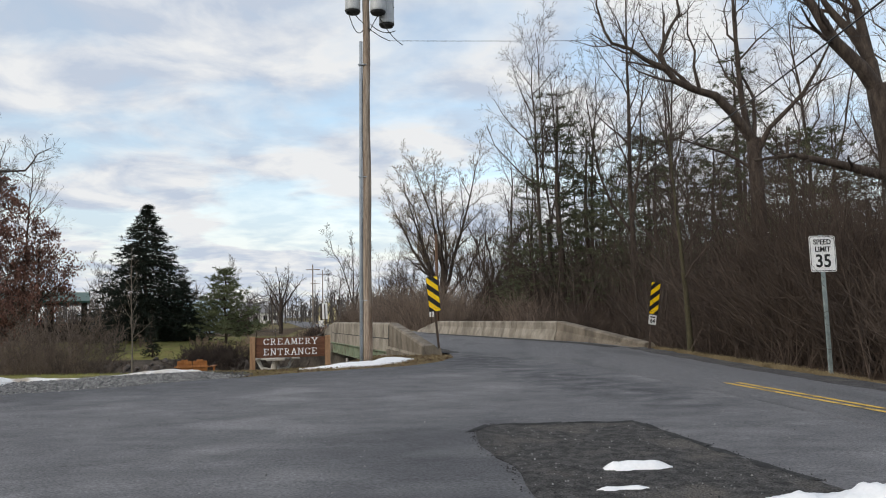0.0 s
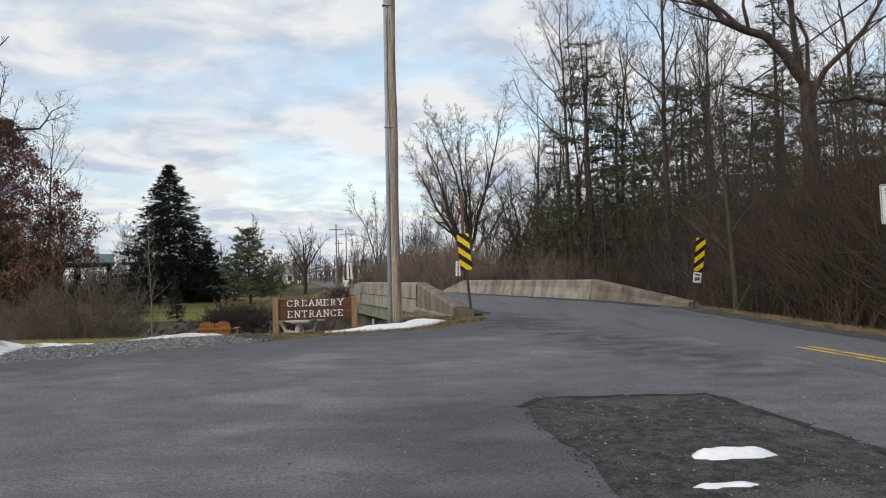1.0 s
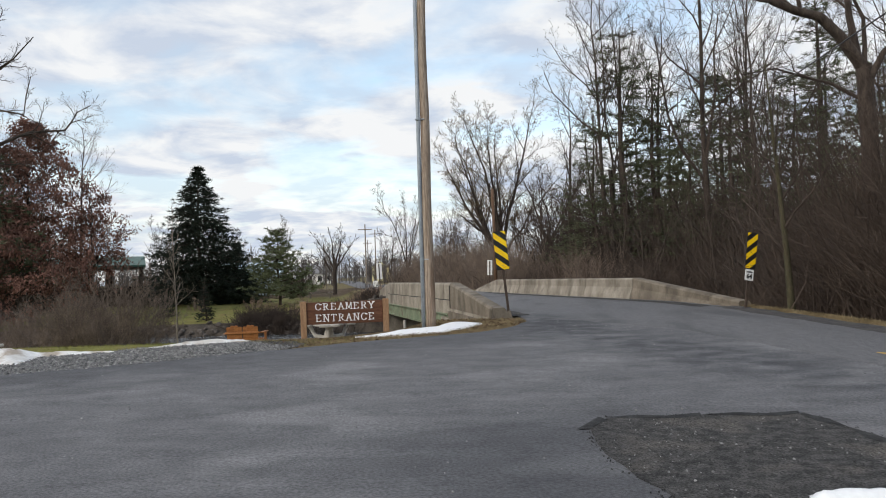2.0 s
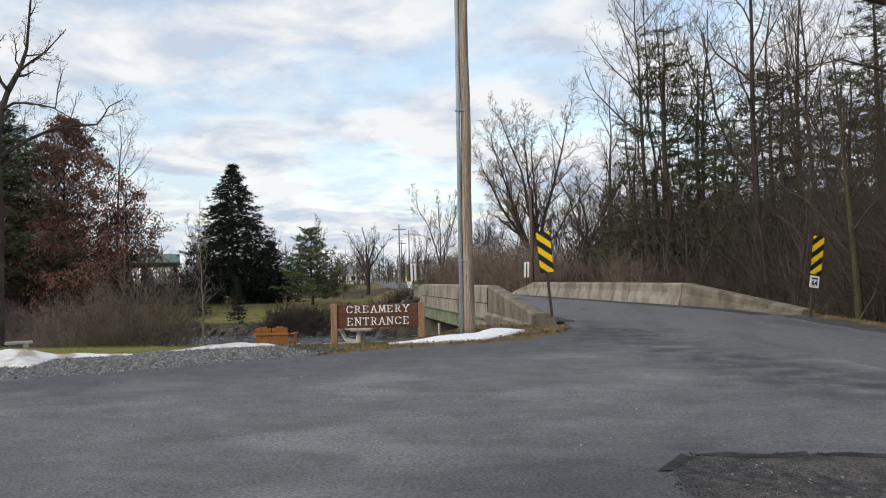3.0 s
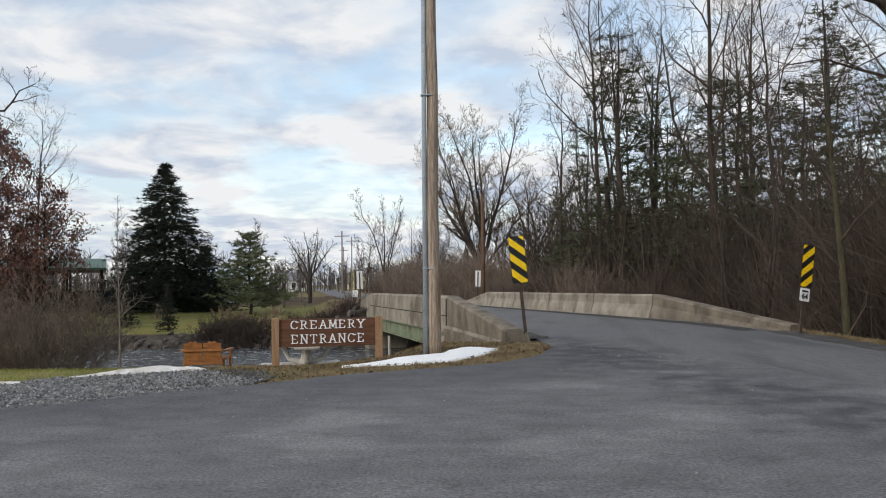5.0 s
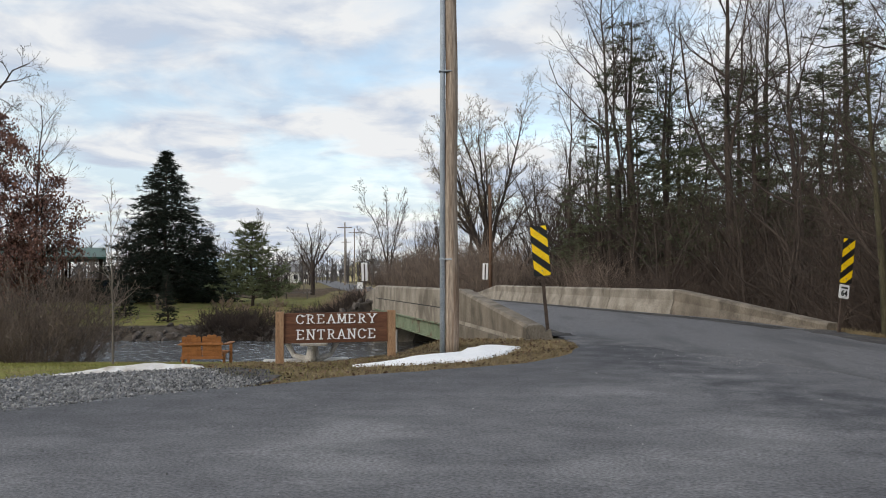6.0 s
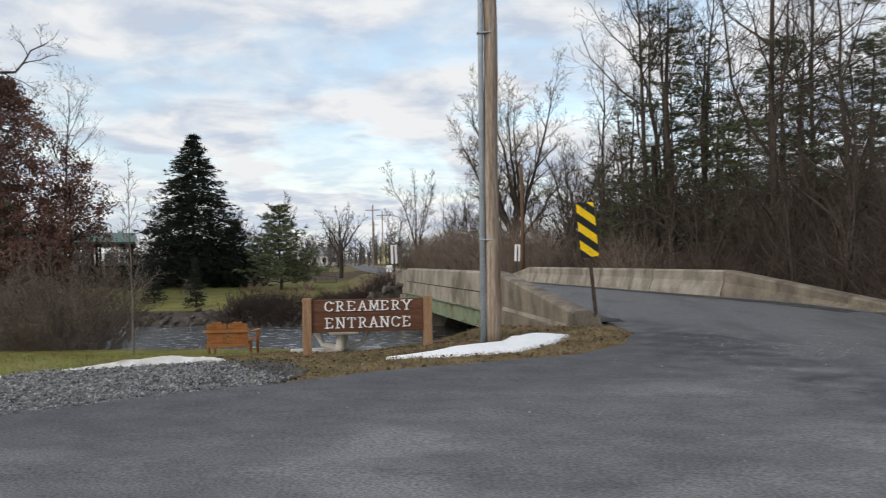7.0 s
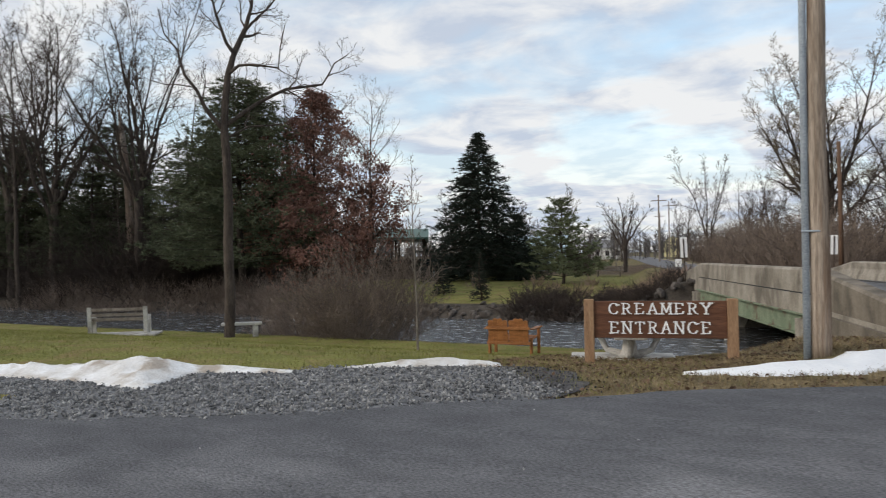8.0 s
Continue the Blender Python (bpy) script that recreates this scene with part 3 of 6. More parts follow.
for i in range(420):
    x, y = rng.uniform(-9, 4), rng.uniform(2, 15)
    t = rng.random()
    if i % 2:
        x, y = rng.gauss(2.2, 0.9), rng.gauss(15.6, 0.8)
    if not inside(GRAVEL_STRIP, x, y):
        pebble(pm, rng, x, y, max(ground_z(x, y), road_z(y) if road_gap(x, y) < 4 else -9) + 0.028, rng.uniform(0.004, 0.013))
for i in range(900):
    x, y = rng.uniform(0.5, 4), rng.uniform(3.5, 7.8)
    if inside(PATCH, x, y) and noise.noise((x * 1.7, y * 1.7, 5)) > -0.05:
        pebble(pm, rng, x, y, ground_z(x, y) + 0.032, rng.choice((0.004, 0.005, 0.007, 0.011)))
structure("loose_grit", pm, STONE, "scattered grit on the asphalt", "grit", kind="stuff")

rim = PATCH[:6]
for (ax, ay), (bx, by) in zip(rim, rim[1:]):
    n_x, n_y = (by - ay), -(bx - ax)
    q = 0.05 / math.hypot(n_x, n_y)
    structure("pavement_edge", sheet([(ax - n_x * q, ay - n_y * q), (bx - n_x * q, by - n_y * q), (bx + n_x * q, by + n_y * q), (ax + n_x * q, ay + n_y * q)], 0.034, 0.0, 0.5, 0.06, 31), TAR, "dark crumbled rim of the broken pavement", "pavement")

for off in (-0.1, 0.1):
    pts = [(4.72, 11.25), (5.5, 8.35), (6.4, 5.3), (9.3, -4.0)]
    edge = [(x + off - 0.048, y) for x, y in pts] + [(x + off + 0.048, y) for x, y in reversed(pts)]
    structure("centre_line", sheet(edge, 0.034, 0.0, 1.0), LINE_YELLOW, "worn yellow painted centre line", "road marking")
pts = [(-7.2, 46), (-14.2, 82), (-34.2, 165)]
structure("centre_line", sheet([(x - 0.12 + 2.2, y) for x, y in pts] + [(x + 0.12 + 2.2, y) for x, y in reversed(pts)], 0.04, 0.0, 1.0), LINE_YELLOW, "worn yellow centre line beyond the bridge", "road marking")


# ---- snow ----
def snow(name, outline, height, material, label, seed, lump=0.4):
    """A mound over an outline, thickest in the middle."""
    x0, x1 = min(p[0] for p in outline), max(p[0] for p in outline)
    y0, y1 = min(p[1] for p in outline), max(p[1] for p in outline)
    cell = max(0.03, min(x1 - x0, y1 - y0) / 26)
    nx_, ny_ = int((x1 - x0) / cell) + 3, int((y1 - y0) / cell) + 3
    sm = Mesh()
    for j in range(ny_):
        for i in range(nx_):
            x, y = x0 + (i - 1) * cell, y0 + (j - 1) * cell
            d = min(math.hypot(x - ax - (bx - ax) * t, y - ay - (by - ay) * t) for (ax, ay), (bx, by) in zip(outline, outline[1:] + outline[:1]) for t in [min(1, max(0, ((x - ax) * (bx - ax) + (y - ay) * (by - ay)) / ((bx - ax) ** 2 + (by - ay) ** 2 + 1e-9)))])
            d = d if inside(outline, x, y) else -d
            d += 0.5 * cell * noise.noise((x * 5, y * 5, seed))
            w = step(-0.02, 0.34 * min(x1 - x0, y1 - y0), d)
            h = height * w * (1 + lump * noise.noise((x * 2.3, y * 2.3, seed)) + 0.4 * lump * noise.noise((x * 7, y * 7, seed)) + 0.22 * lump * noise.noise((x * 17, y * 17, seed))) if d > -0.02 else -0.12
            sm.v.append((x, y, ground_z(x, y) + 0.03 + (h if h > 0 else -0.12)))
    sm.f = [(j * nx_ + i, j * nx_ + i + 1, (j + 1) * nx_ + i + 1, (j + 1) * nx_ + i) for j in range(ny_ - 1) for i in range(nx_ - 1)]
    return tagged(new(name, sm.data(name, material, True)), label, "snow")


snow("snow_strip", [(-3.1, 15.02), (-2.3, 15.1), (-1.5, 15.5), (-1.0, 16.1), (-0.72, 16.85), (-1.0, 17.0), (-1.5, 16.75), (-2.2, 15.95)], 0.13, SNOW, "clean white snow strip at the foot of the utility pole", 1, 0.2)
snow("snow_bank", [(-11.5, 11.9), (-10.3, 12.35), (-9.0, 12.45), (-8.45, 12.35), (-8.05, 12.35), (-8.2, 12.9), (-8.2, 13.3), (-7.7, 13.45), (-7.2, 13.62), (-7.2, 13.75), (-8.2, 13.75), (-9.2, 13.5), (-10.4, 13.1), (-11.8, 12.4)], 0.17, DIRTY_SNOW, "dirty ploughed snow pile at the edge of the lawn", 2, 0.8)
snow("snow_strip", [(-6.75, 14.12), (-6.2, 14.32), (-5.6, 14.62), (-5.1, 14.82), (-5.2, 15.05), (-5.8, 14.96), (-6.3, 14.6)], 0.085, DIRTY_SNOW, "thin melting snow strip between gravel and lawn", 3, 0.5)
snow("snow_patch", [(1.48, 5.68), (1.6, 5.63), (1.7, 5.66), (1.92, 5.66), (2.08, 5.74), (1.95, 5.83), (1.7, 5.88), (1.52, 5.8)], 0.06, SNOW, "small melting snow patch on the broken pavement", 4, 0.5)
snow("snow_patch", [(1.28, 5.04), (1.41, 5.02), (1.49, 5.07), (1.61, 5.05), (1.7, 5.1), (1.59, 5.15), (1.45, 5.12), (1.35, 5.12)], 0.018, SNOW, "thin scrap of snow on the broken pavement", 5, 0.5)
snow("snow_heap", [(2.35, 4.72), (2.7, 4.4), (3.6, 4.0), (4.5, 3.9), (4.8, 4.4), (4.2, 4.85), (3.4, 4.9), (2.7, 4.88)], 0.125, SNOW, "lumpy old snow heap beside the road", 6, 1.2)

# ---- bridge ----
ALONG = Vector((-0.332, 0.943, 0))
bridge = thing("bridge", Matrix.Identity(4), "weathered concrete road bridge with solid parapets and green girder", "bridge")
P1, P1F, P1L = Vector((-1.57, 23.83, 0)), Vector((-5.2, 34.3, 0)), Vector((-0.2, 18.28, 0))
P2, P2F, P2L = Vector((3.95, 25.36, 0)), Vector((-0.65, 38.5, 0)), Vector((5.8, 20.6, 0))


def wall_strip(a, b, za, zb, ba, bb, thick, out_sign, top=0.05):
    """A wall from a to b with top heights za, zb and foot heights ba, bb; it stands outwards from the line a to b, its face leaning a little."""
    d = (b - a).normalized()
    nrm = Vector((d.y, -d.x, 0)) * out_sign
    m = Mesh()
    for p, z, f in ((a, za, ba), (b, zb, bb)):
        ring = [(p - nrm * 0.14, f), (p - nrm * 0.10, f + 0.18), (p, f + 0.42 if z - f > 0.6 else f + 0.5 * (z - f)), (p, z - top), (p + nrm * top, z), (p + nrm * (thick - top), z), (p + nrm * thick, z - top), (p + nrm * thick, f - 0.25)]
        m.v += [(q.x, q.y, zz) for q, zz in ring]
    k = 8
    m.f = [tuple(reversed(range(k))), tuple(range(k, 2 * k))] + [(i, (i + 1) % k, (i + 1) % k + k, i + k) for i in range(k)]
    return m


def lerp(a, b, t):
    return a + (b - a) * t


for i in range(3):
    a, b = lerp(P1, P1F, i / 3 + 0.002), lerp(P1, P1F, (i + 1) / 3 - 0.002)
    part("parapet_panel", wall_strip(a, b, 1.285 - 0.01 * i, 1.275 - 0.01 * i, 0.5, 0.5, 0.34, -1), CONCRETE, bridge)
for i in range(4):
    a, b = lerp(P2, P2F, i / 4 + 0.0015), lerp(P2, P2F, (i + 1) / 4 - 0.0015)
    part("parapet_panel", wall_strip(a, b, 1.215 - 0.01 * i, 1.205 - 0.01 * i, 0.5, 0.5, 0.34, 1), CONCRETE, bridge)
part("wing_wall", wall_strip(P1L + (P1 - P1L) * 0.0, P1 - (P1 - P1L) * 0.003, 0.74, 1.285, 0.49, 0.5, 0.36, -1), STAINED, bridge, "sloping concrete end of the parapet")
part("wing_wall", wall_strip(P2L, P2 - (P2 - P2L) * 0.003, 0.60, 1.215, 0.30, 0.48, 0.36, 1), STAINED, bridge, "sloping concrete end of the parapet")
EXT1, EXT2 = P1F + ALONG * 3.2, P2F + ALONG * 3.2
part("wing_wall", wall_strip(P1F, EXT1, 1.25, 0.8, 0.5, 0.45, 0.34, -1), CONCRETE, bridge)
part("wing_wall", wall_strip(P2F, EXT2, 1.18, 0.7, 0.5, 0.45, 0.34, 1), CONCRETE, bridge)


def slab(quad, z0, z1):
    m = Mesh()
    m.v = [(p.x, p.y, z0) for p in quad] + [(p.x, p.y, z1) for p in quad]
    k = len(quad)
    m.f = [tuple(reversed(range(k))), tuple(range(k, 2 * k))] + [(i, (i + 1) % k, (i + 1) % k + k, i + k) for i in range(k)]
    return m


NRM = Vector((0.943, 0.332, 0))
part("pier_post", Mesh().tube([(-4.3, 30.5, -1.8), (-4.3, 30.5, -0.25)], [0.06, 0.06], 10), PALE_CONCRETE, bridge, "thin pale upright pipe under the deck")
part("ledge", slab([P1L - NRM * 0.42 + ALONG * 0.6, P1L - NRM * 0.34 + ALONG * 0.6, P1 - NRM * 0.34, P1 - NRM * 0.46], -0.4, 0.42), STAINED, bridge, "stepped concrete foot of the wing wall")
part("deck", slab([P1 - NRM * 0.3, P2 + NRM * 0.3, P2F + NRM * 0.3, P1F - NRM * 0.3], 0.22, 0.5), CONCRETE, bridge)
part("fascia", slab([P1 - NRM * 0.40, P1 - NRM * 0.32, P1F - NRM * 0.32, P1F - NRM * 0.40], 0.30, 0.74), CONCRETE, bridge)
# the groove's shade is a thin dark strip set proud of the face
part("joint", slab([P1 - NRM * 0.375, P1 - NRM * 0.34, P1F - NRM * 0.34, P1F - NRM * 0.375], 0.741, 0.762), TAR, bridge, "dark strip standing in for the shade of the horizontal groove")
part("joint", slab([P1 - NRM * 0.38 + ALONG * 0.02, P1 - NRM * 0.3 + ALONG * 0.02, P1 - NRM * 0.3 - ALONG * 0.02, P1 - NRM * 0.38 - ALONG * 0.02], 0.3, 1.2), TAR, bridge, "dark upright joint")
for off in (0.36, -1.2, -2.9, -4.5, -5.9):
    a, b = P1 - NRM * off, P1F - NRM * off
    girder = Mesh()
    for half, z0, z1 in ((0.03, -0.1, 0.30), (0.13, -0.13, -0.1), (0.12, 0.30, 0.33)):
        w = slab([a - NRM * half, a + NRM * half, b + NRM * half, b - NRM * half], z0, z1)
        girder.add(w.v, w.f)
    part("girder", girder, GIRDER, bridge, "green painted steel girder")
part("abutment", slab([P1 - NRM * 0.5 - ALONG * 0.2, P2 + NRM * 0.5 - ALONG * 1.5, P2 + NRM * 0.5 - ALONG * 0.2, P1 - NRM * 0.5 + ALONG * 0.7], -2.0, 0.22), CONCRETE, bridge)
part("abutment", slab([P1F - NRM * 0.5 - ALONG * 0.3, P2F + NRM * 0.5 - ALONG * 2.2, P2F + NRM * 0.5 + ALONG * 0.6, P1F - NRM * 0.5 + ALONG * 0.6], -2.0, 0.22), CONCRETE, bridge)
part("abutment", slab([P1L - NRM * 0.36, P1L - NRM * 0.3, P1 - NRM * 0.3, P1 - NRM * 0.40], -1.2, 0.5), CONCRETE, bridge)


# ---- signs ----
def text_mesh(words, size, depth=0.004, align="CENTER", bold=0.0):
    c = bpy.data.curves.new("letters", "FONT")
    c.body, c.size, c.extrude, c.align_x, c.align_y, c.offset, c.resolution_u = words, size, depth, align, "CENTER", bold, 3
    o = bpy.data.objects.new("letters", c)
    me = bpy.data.meshes.new_from_object(o)
    bpy.data.objects.remove(o)
    return me


def lettering(name, words, size, m, material, parent, label, bold=0.0, sx=1.0):
    me = text_mesh(words, size, bold=bold)
    me.materials.clear()
    me.materials.append(material)
    ob = new(name, me)
    ob.parent = parent
    ob.matrix_basis = m @ Matrix.Diagonal((sx, 1, 1, 1))
    ob["label"] = label
    return ob


def rounded(w, h, r, n=5):
    pts = []
    for cx, cy, a0 in ((w / 2 - r, h / 2 - r, 0), (-w / 2 + r, h / 2 - r, 90), (-w / 2 + r, -h / 2 + r, 180), (w / 2 - r, -h / 2 + r, 270)):
        for i in range(n + 1):
            a = radians(a0 + 90 * i / n)
            pts.append((cx + r * math.cos(a), cy + r * math.sin(a)))
    return pts


def clip_poly(pts, a, b, c):
    """The part of a convex outline with a x + b z < c."""
    res = []
    for p, q in zip(pts, pts[1:] + pts[:1]):
        fp, fq = a * p[0] + b * p[1] - c, a * q[0] + b * q[1] - c
        if fp <= 0:
            res.append(p)
        if (fp < 0 < fq) or (fq < 0 < fp):
            t = fp / (fp - fq)
            res.append((p[0] + (q[0] - p[0]) * t, p[1] + (q[1] - p[1]) * t))
    return res


def object_marker(m, slope, foot, label, plate=False, back=False):
    """A striped hazard marker; its origin is the centre of the panel, the post reaches down by foot."""
    t = thing("object_marker", m, label, "road sign", "bridge hazard markers")
    full = rounded(0.305, 0.914, 0.035)
    part("panel", Mesh().prism(full, -0.004, 0.004), WHITE if back else BLACK, t, "bare metal back of the panel" if back else "black backing")
    if not back:
        c = -0.739
        while c < 0.62:
            band = clip_poly(clip_poly(rounded(0.293, 0.902, 0.03), slope * 0.85, 1, c + 0.1525), -slope * 0.85, -1, -c)
            if len(band) > 2:
                part("stripe", Mesh().prism(band, -0.0075, -0.004), YELLOW, t)
            c += 0.305
    side = -0.03 if back else 0.03
    post = Mesh().box(0, side, (-foot + 0.40) / 2, 0.06, 0.012, foot + 0.40).box(-0.026, side + 0.015, (-foot + 0.40) / 2, 0.008, 0.03, foot + 0.4).box(0.026, side + 0.015, (-foot + 0.40) / 2, 0.008, 0.03, foot + 0.4)
    part("post", post, RUST_POST, t, "brown steel channel post")
    for z in (-0.36, 0.36):
        part("bolt", Mesh().tube([(0, -0.008, z), (0, -0.014, z)], [0.012, 0.012], 6), STEEL, t)
    if plate:
        p = part("number_plate", Mesh().prism(rounded(0.25, 0.28, 0.03), -0.006, 0.004), WHITE, t, "small white plate reading 64")
        p.location = (-0.01, 0, -0.62)
        lettering("number", "64", 0.16, pose(-0.01, -0.009, -0.66, 90), BLACK, t, "black figures", 0.004)
        part("bar", Mesh().box(-0.01, -0.009, -0.545, 0.16, 0.004, 0.035), BLACK, t)
    return t


object_marker(pose(-0.27, 18.33, 2.075, 0, -5.0, 4), 1, 1.56, "yellow and black striped hazard marker on a leaning post", False)
object_marker(pose(6.03, 20.15, 1.88, 0, 9.0, 20), -1, 1.62, "yellow and black striped hazard marker with a small number plate", True)
object_marker(pose(-1.05, 45.6, 1.85, 0, 2, 0), 1, 1.5, "back of a bridge hazard marker on a post", back=True)
object_marker(pose(-7.15, 41.3, 1.85, 0, -2, 10), 1, 1.5, "back of a bridge hazard marker with a white plate", back=True)

# speed sign
spd = thing("speed_limit_sign", pose(8.06, 14.62, 2.66, 0, -0.8, 10), "white speed limit sign on a green-grey steel post", "road sign")
part("panel", Mesh().prism(rounded(0.61, 0.762, 0.045), -0.003, 0.003), WHITE, spd)
ring_o, ring_i = rounded(0.58, 0.732, 0.04), rounded(0.555, 0.707, 0.032)
bd = Mesh()
bd.v = [(x, -0.0055, z) for x, z in ring_o + ring_i]
k_ = len(ring_o)
bd.f = [(i, (i + 1) % k_, (i + 1) % k_ + k_, i + k_) for i in range(k_)]
part("border", bd, BLACK, spd)
lettering("word", "SPEED", 0.155, pose(0, -0.006, 0.245, 90), BLACK, spd, "black letters", 0.002)
lettering("word", "LIMIT", 0.155, pose(0, -0.006, 0.09, 90), BLACK, spd, "black letters", 0.002)
lettering("figures", "35", 0.38, pose(0, -0.006, -0.165, 90), BLACK, spd, "large black figures", 0.006)
part("post", Mesh().box(0, 0.02, -1.2, 0.075, 0.012, 3.2).box(-0.034, 0.04, -1.2, 0.008, 0.04, 3.2).box(0.034, 0.04, -1.2, 0.008, 0.04, 3.2), STEEL, spd)

# creamery sign
SG = math.degrees(math.atan2(0.40, 1.69))
sign = thing("entrance_sign", pose(-3.63, 16.54, 0.0, 0, 0, SG), "brown wooden entrance sign with white letters between two posts", "sign")
for sx in (-1, 1):
    p = part("post", Mesh().box(0.87 * sx, 0, 0.5, 0.125, 0.125, 1.19, bevel=0.012), POST_WOOD, sign, "light brown wooden post")
board = part("board", Mesh().box(0, 0.0, 0.835, 1.613, 0.06, 0.47, bevel=0.01), SIGN_WOOD, sign, "reddish-brown stained board")


def letter_row(words, z, height, width, parent):
    """Raised capitals with serifs and a swelling of strokes; the first stands as tall as the rest."""
    S = 0.2
    glyph = {
        "C": [[(0.92, 0.78), (0.75, 0.95), (0.5, 1.0), (0.22, 0.9), (0.06, 0.62), (0.06, 0.36), (0.22, 0.1), (0.5, 0.0), (0.76, 0.05), (0.94, 0.22)]],
        "R": [[(0.2, 0), (0.2, 1)], [(0.2, 0.97), (0.6, 0.97), (0.78, 0.86), (0.78, 0.66), (0.6, 0.52), (0.2, 0.5)], [(0.5, 0.5), (0.78, 0.1), (1.05, 0.0)]],
        "E": [[(0.2, 0), (0.2, 1)], [(0.2, 0.97), (0.85, 0.97), (0.87, 0.8)], [(0.2, 0.52), (0.66, 0.52)], [(0.2, 0.03), (0.85, 0.03), (0.9, 0.22)]],
        "A": [[(0.08, 0), (0.5, 1)], [(0.5, 1), (0.92, 0)], [(0.24, 0.35), (0.76, 0.35)]],
        "M": [[(0.1, 0), (0.15, 1)], [(0.15, 1), (0.55, 0.15)], [(0.55, 0.15), (0.95, 1)], [(0.95, 1), (1.0, 0)]],
        "Y": [[(0.05, 1), (0.5, 0.48)], [(0.95, 1), (0.5, 0.48)], [(0.5, 0.48), (0.5, 0)]],
        "N": [[(0.12, 0), (0.12, 1)], [(0.12, 1), (0.88, 0)], [(0.88, 0), (0.88, 1)]],
        "T": [[(0.5, 0), (0.5, 1)], [(0.05, 0.82), (0.08, 0.97), (0.92, 0.97), (0.95, 0.82)]],
    }
    feet = {"R": [(0.2, 0), (0.2, 1)], "E": [(0.2, 0), (0.2, 1)], "A": [(0.08, 0), (0.92, 0)], "M": [(0.1, 0), (1.0, 0), (0.15, 1), (0.95, 1)], "Y": [(0.5, 0), (0.05, 1), (0.95, 1)], "N": [(0.12, 0), (0.12, 1), (0.88, 1)], "T": [(0.5, 0)], "C": [(0.92, 0.85)]}
    pitch_ = width / len(words)
    lw = pitch_ * 0.74
    for i, ch in enumerate(words):
        lm = Mesh()
        x0 = -width / 2 + i * pitch_ + (pitch_ - lw) / 2
        layer = 0
        for stroke in glyph[ch]:
            for (ax, az), (bx, bz) in zip(stroke, stroke[1:]):
                pa, pb = Vector((x0 + ax * lw, (az - 0.5) * height)), Vector((x0 + bx * lw, (bz - 0.5) * height))
                d = pb - pa
                if d.length < 1e-6:
                    continue
                thick = 0.021 if abs(d.y) > abs(d.x) * 0.8 else 0.011
                w = Vector((-d.y, d.x)).normalized() * thick / 2
                e = d.normalized() * thick * 0.25
                q = [pa - e + w, pa - e - w, pb + e - w, pb + e + w]
                layer += 1
                lm.prism([(p.x, p.y) for p in q], -0.046 - 0.0006 * layer, -0.028)
        for fx, fz in feet.get(ch, []):
            layer += 1
            cx, cz = x0 + fx * lw, (fz - 0.5) * height
            lm.prism([(cx - 0.03, cz - 0.006), (cx + 0.03, cz - 0.006), (cx + 0.03, cz + 0.006), (cx - 0.03, cz + 0.006)], -0.046 - 0.0006 * layer, -0.028)
        ob = part("letter", lm, WHITE, parent, "raised white letter")
        ob.location = (0, 0, z)


letter_row("CREAMERY", 0.975, 0.135, 1.28, sign)
letter_row("ENTRANCE", 0.735, 0.145, 1.27, sign)

# ---- utility pole ----
pole = thing("utility_pole", pose(-1.82, 16.7, 0.3, 0, 0.25, 0), "wooden utility pole with grey conduit and three transformers", "utility pole")
prng = random.Random(5)
part("shaft", Mesh().tube([(0.01 * math.sin(i * 0.9), 0, i * 0.5) for i in range(24)], [0.110 - 0.0013 * i + prng.uniform(-0.002, 0.002) for i in range(24)], 20), POLE_WOOD, pole, smooth=True)
part("conduit", Mesh().tube([(-0.147, -0.05, 0.0), (-0.137, -0.05, 4.0), (-0.125, -0.045, 8.0)], [0.042, 0.042, 0.04], 12), CONDUIT, pole, "grey plastic cable conduit", True)
for z in (1.6, 4.6, 7.4):
    part("strap", Mesh().box(-0.09, -0.062, z, 0.2, 0.105, 0.02, bevel=0.004), CONDUIT, pole)
for x, y, z in ((-0.32, -0.08, 9.08), (0.31, -0.1, 9.04), (0.5, 0.16, 8.82)):
    c = part("transformer", Mesh().tube([(x, y, z - 0.32), (x, y, z - 0.28), (x, y, z + 0.28), (x, y, z + 0.34), (x, y, z + 0.37)], [0.17, 0.19, 0.19, 0.18, 0.06], 20), CAN_GREY, pole, "grey cylindrical transformer can", False)
    part("bushing", Mesh().tube([(x + 0.05, y, z + 0.36), (x + 0.05, y, z + 0.5), (x + 0.05, y, z + 0.6)], [0.05, 0.035, 0.03], 8), DARK_METAL, c)
    part("base_rim", Mesh().tube([(x, y, z - 0.36), (x, y, z - 0.315)], [0.165, 0.195], 20), DARK_METAL, c)
    part("hanger", Mesh().box(x * 0.5, y * 0.5, z + 0.05, abs(x) * 0.6, 0.05, 0.06), STEEL, c)


def sag(a, b, drop, k=10):
    a, b = Vector(a), Vector(b)
    return [tuple(a + (b - a) * (i / k) - Vector((0, 0, drop * 4 * (i / k) * (1 - i / k)))) for i in range(k + 1)]


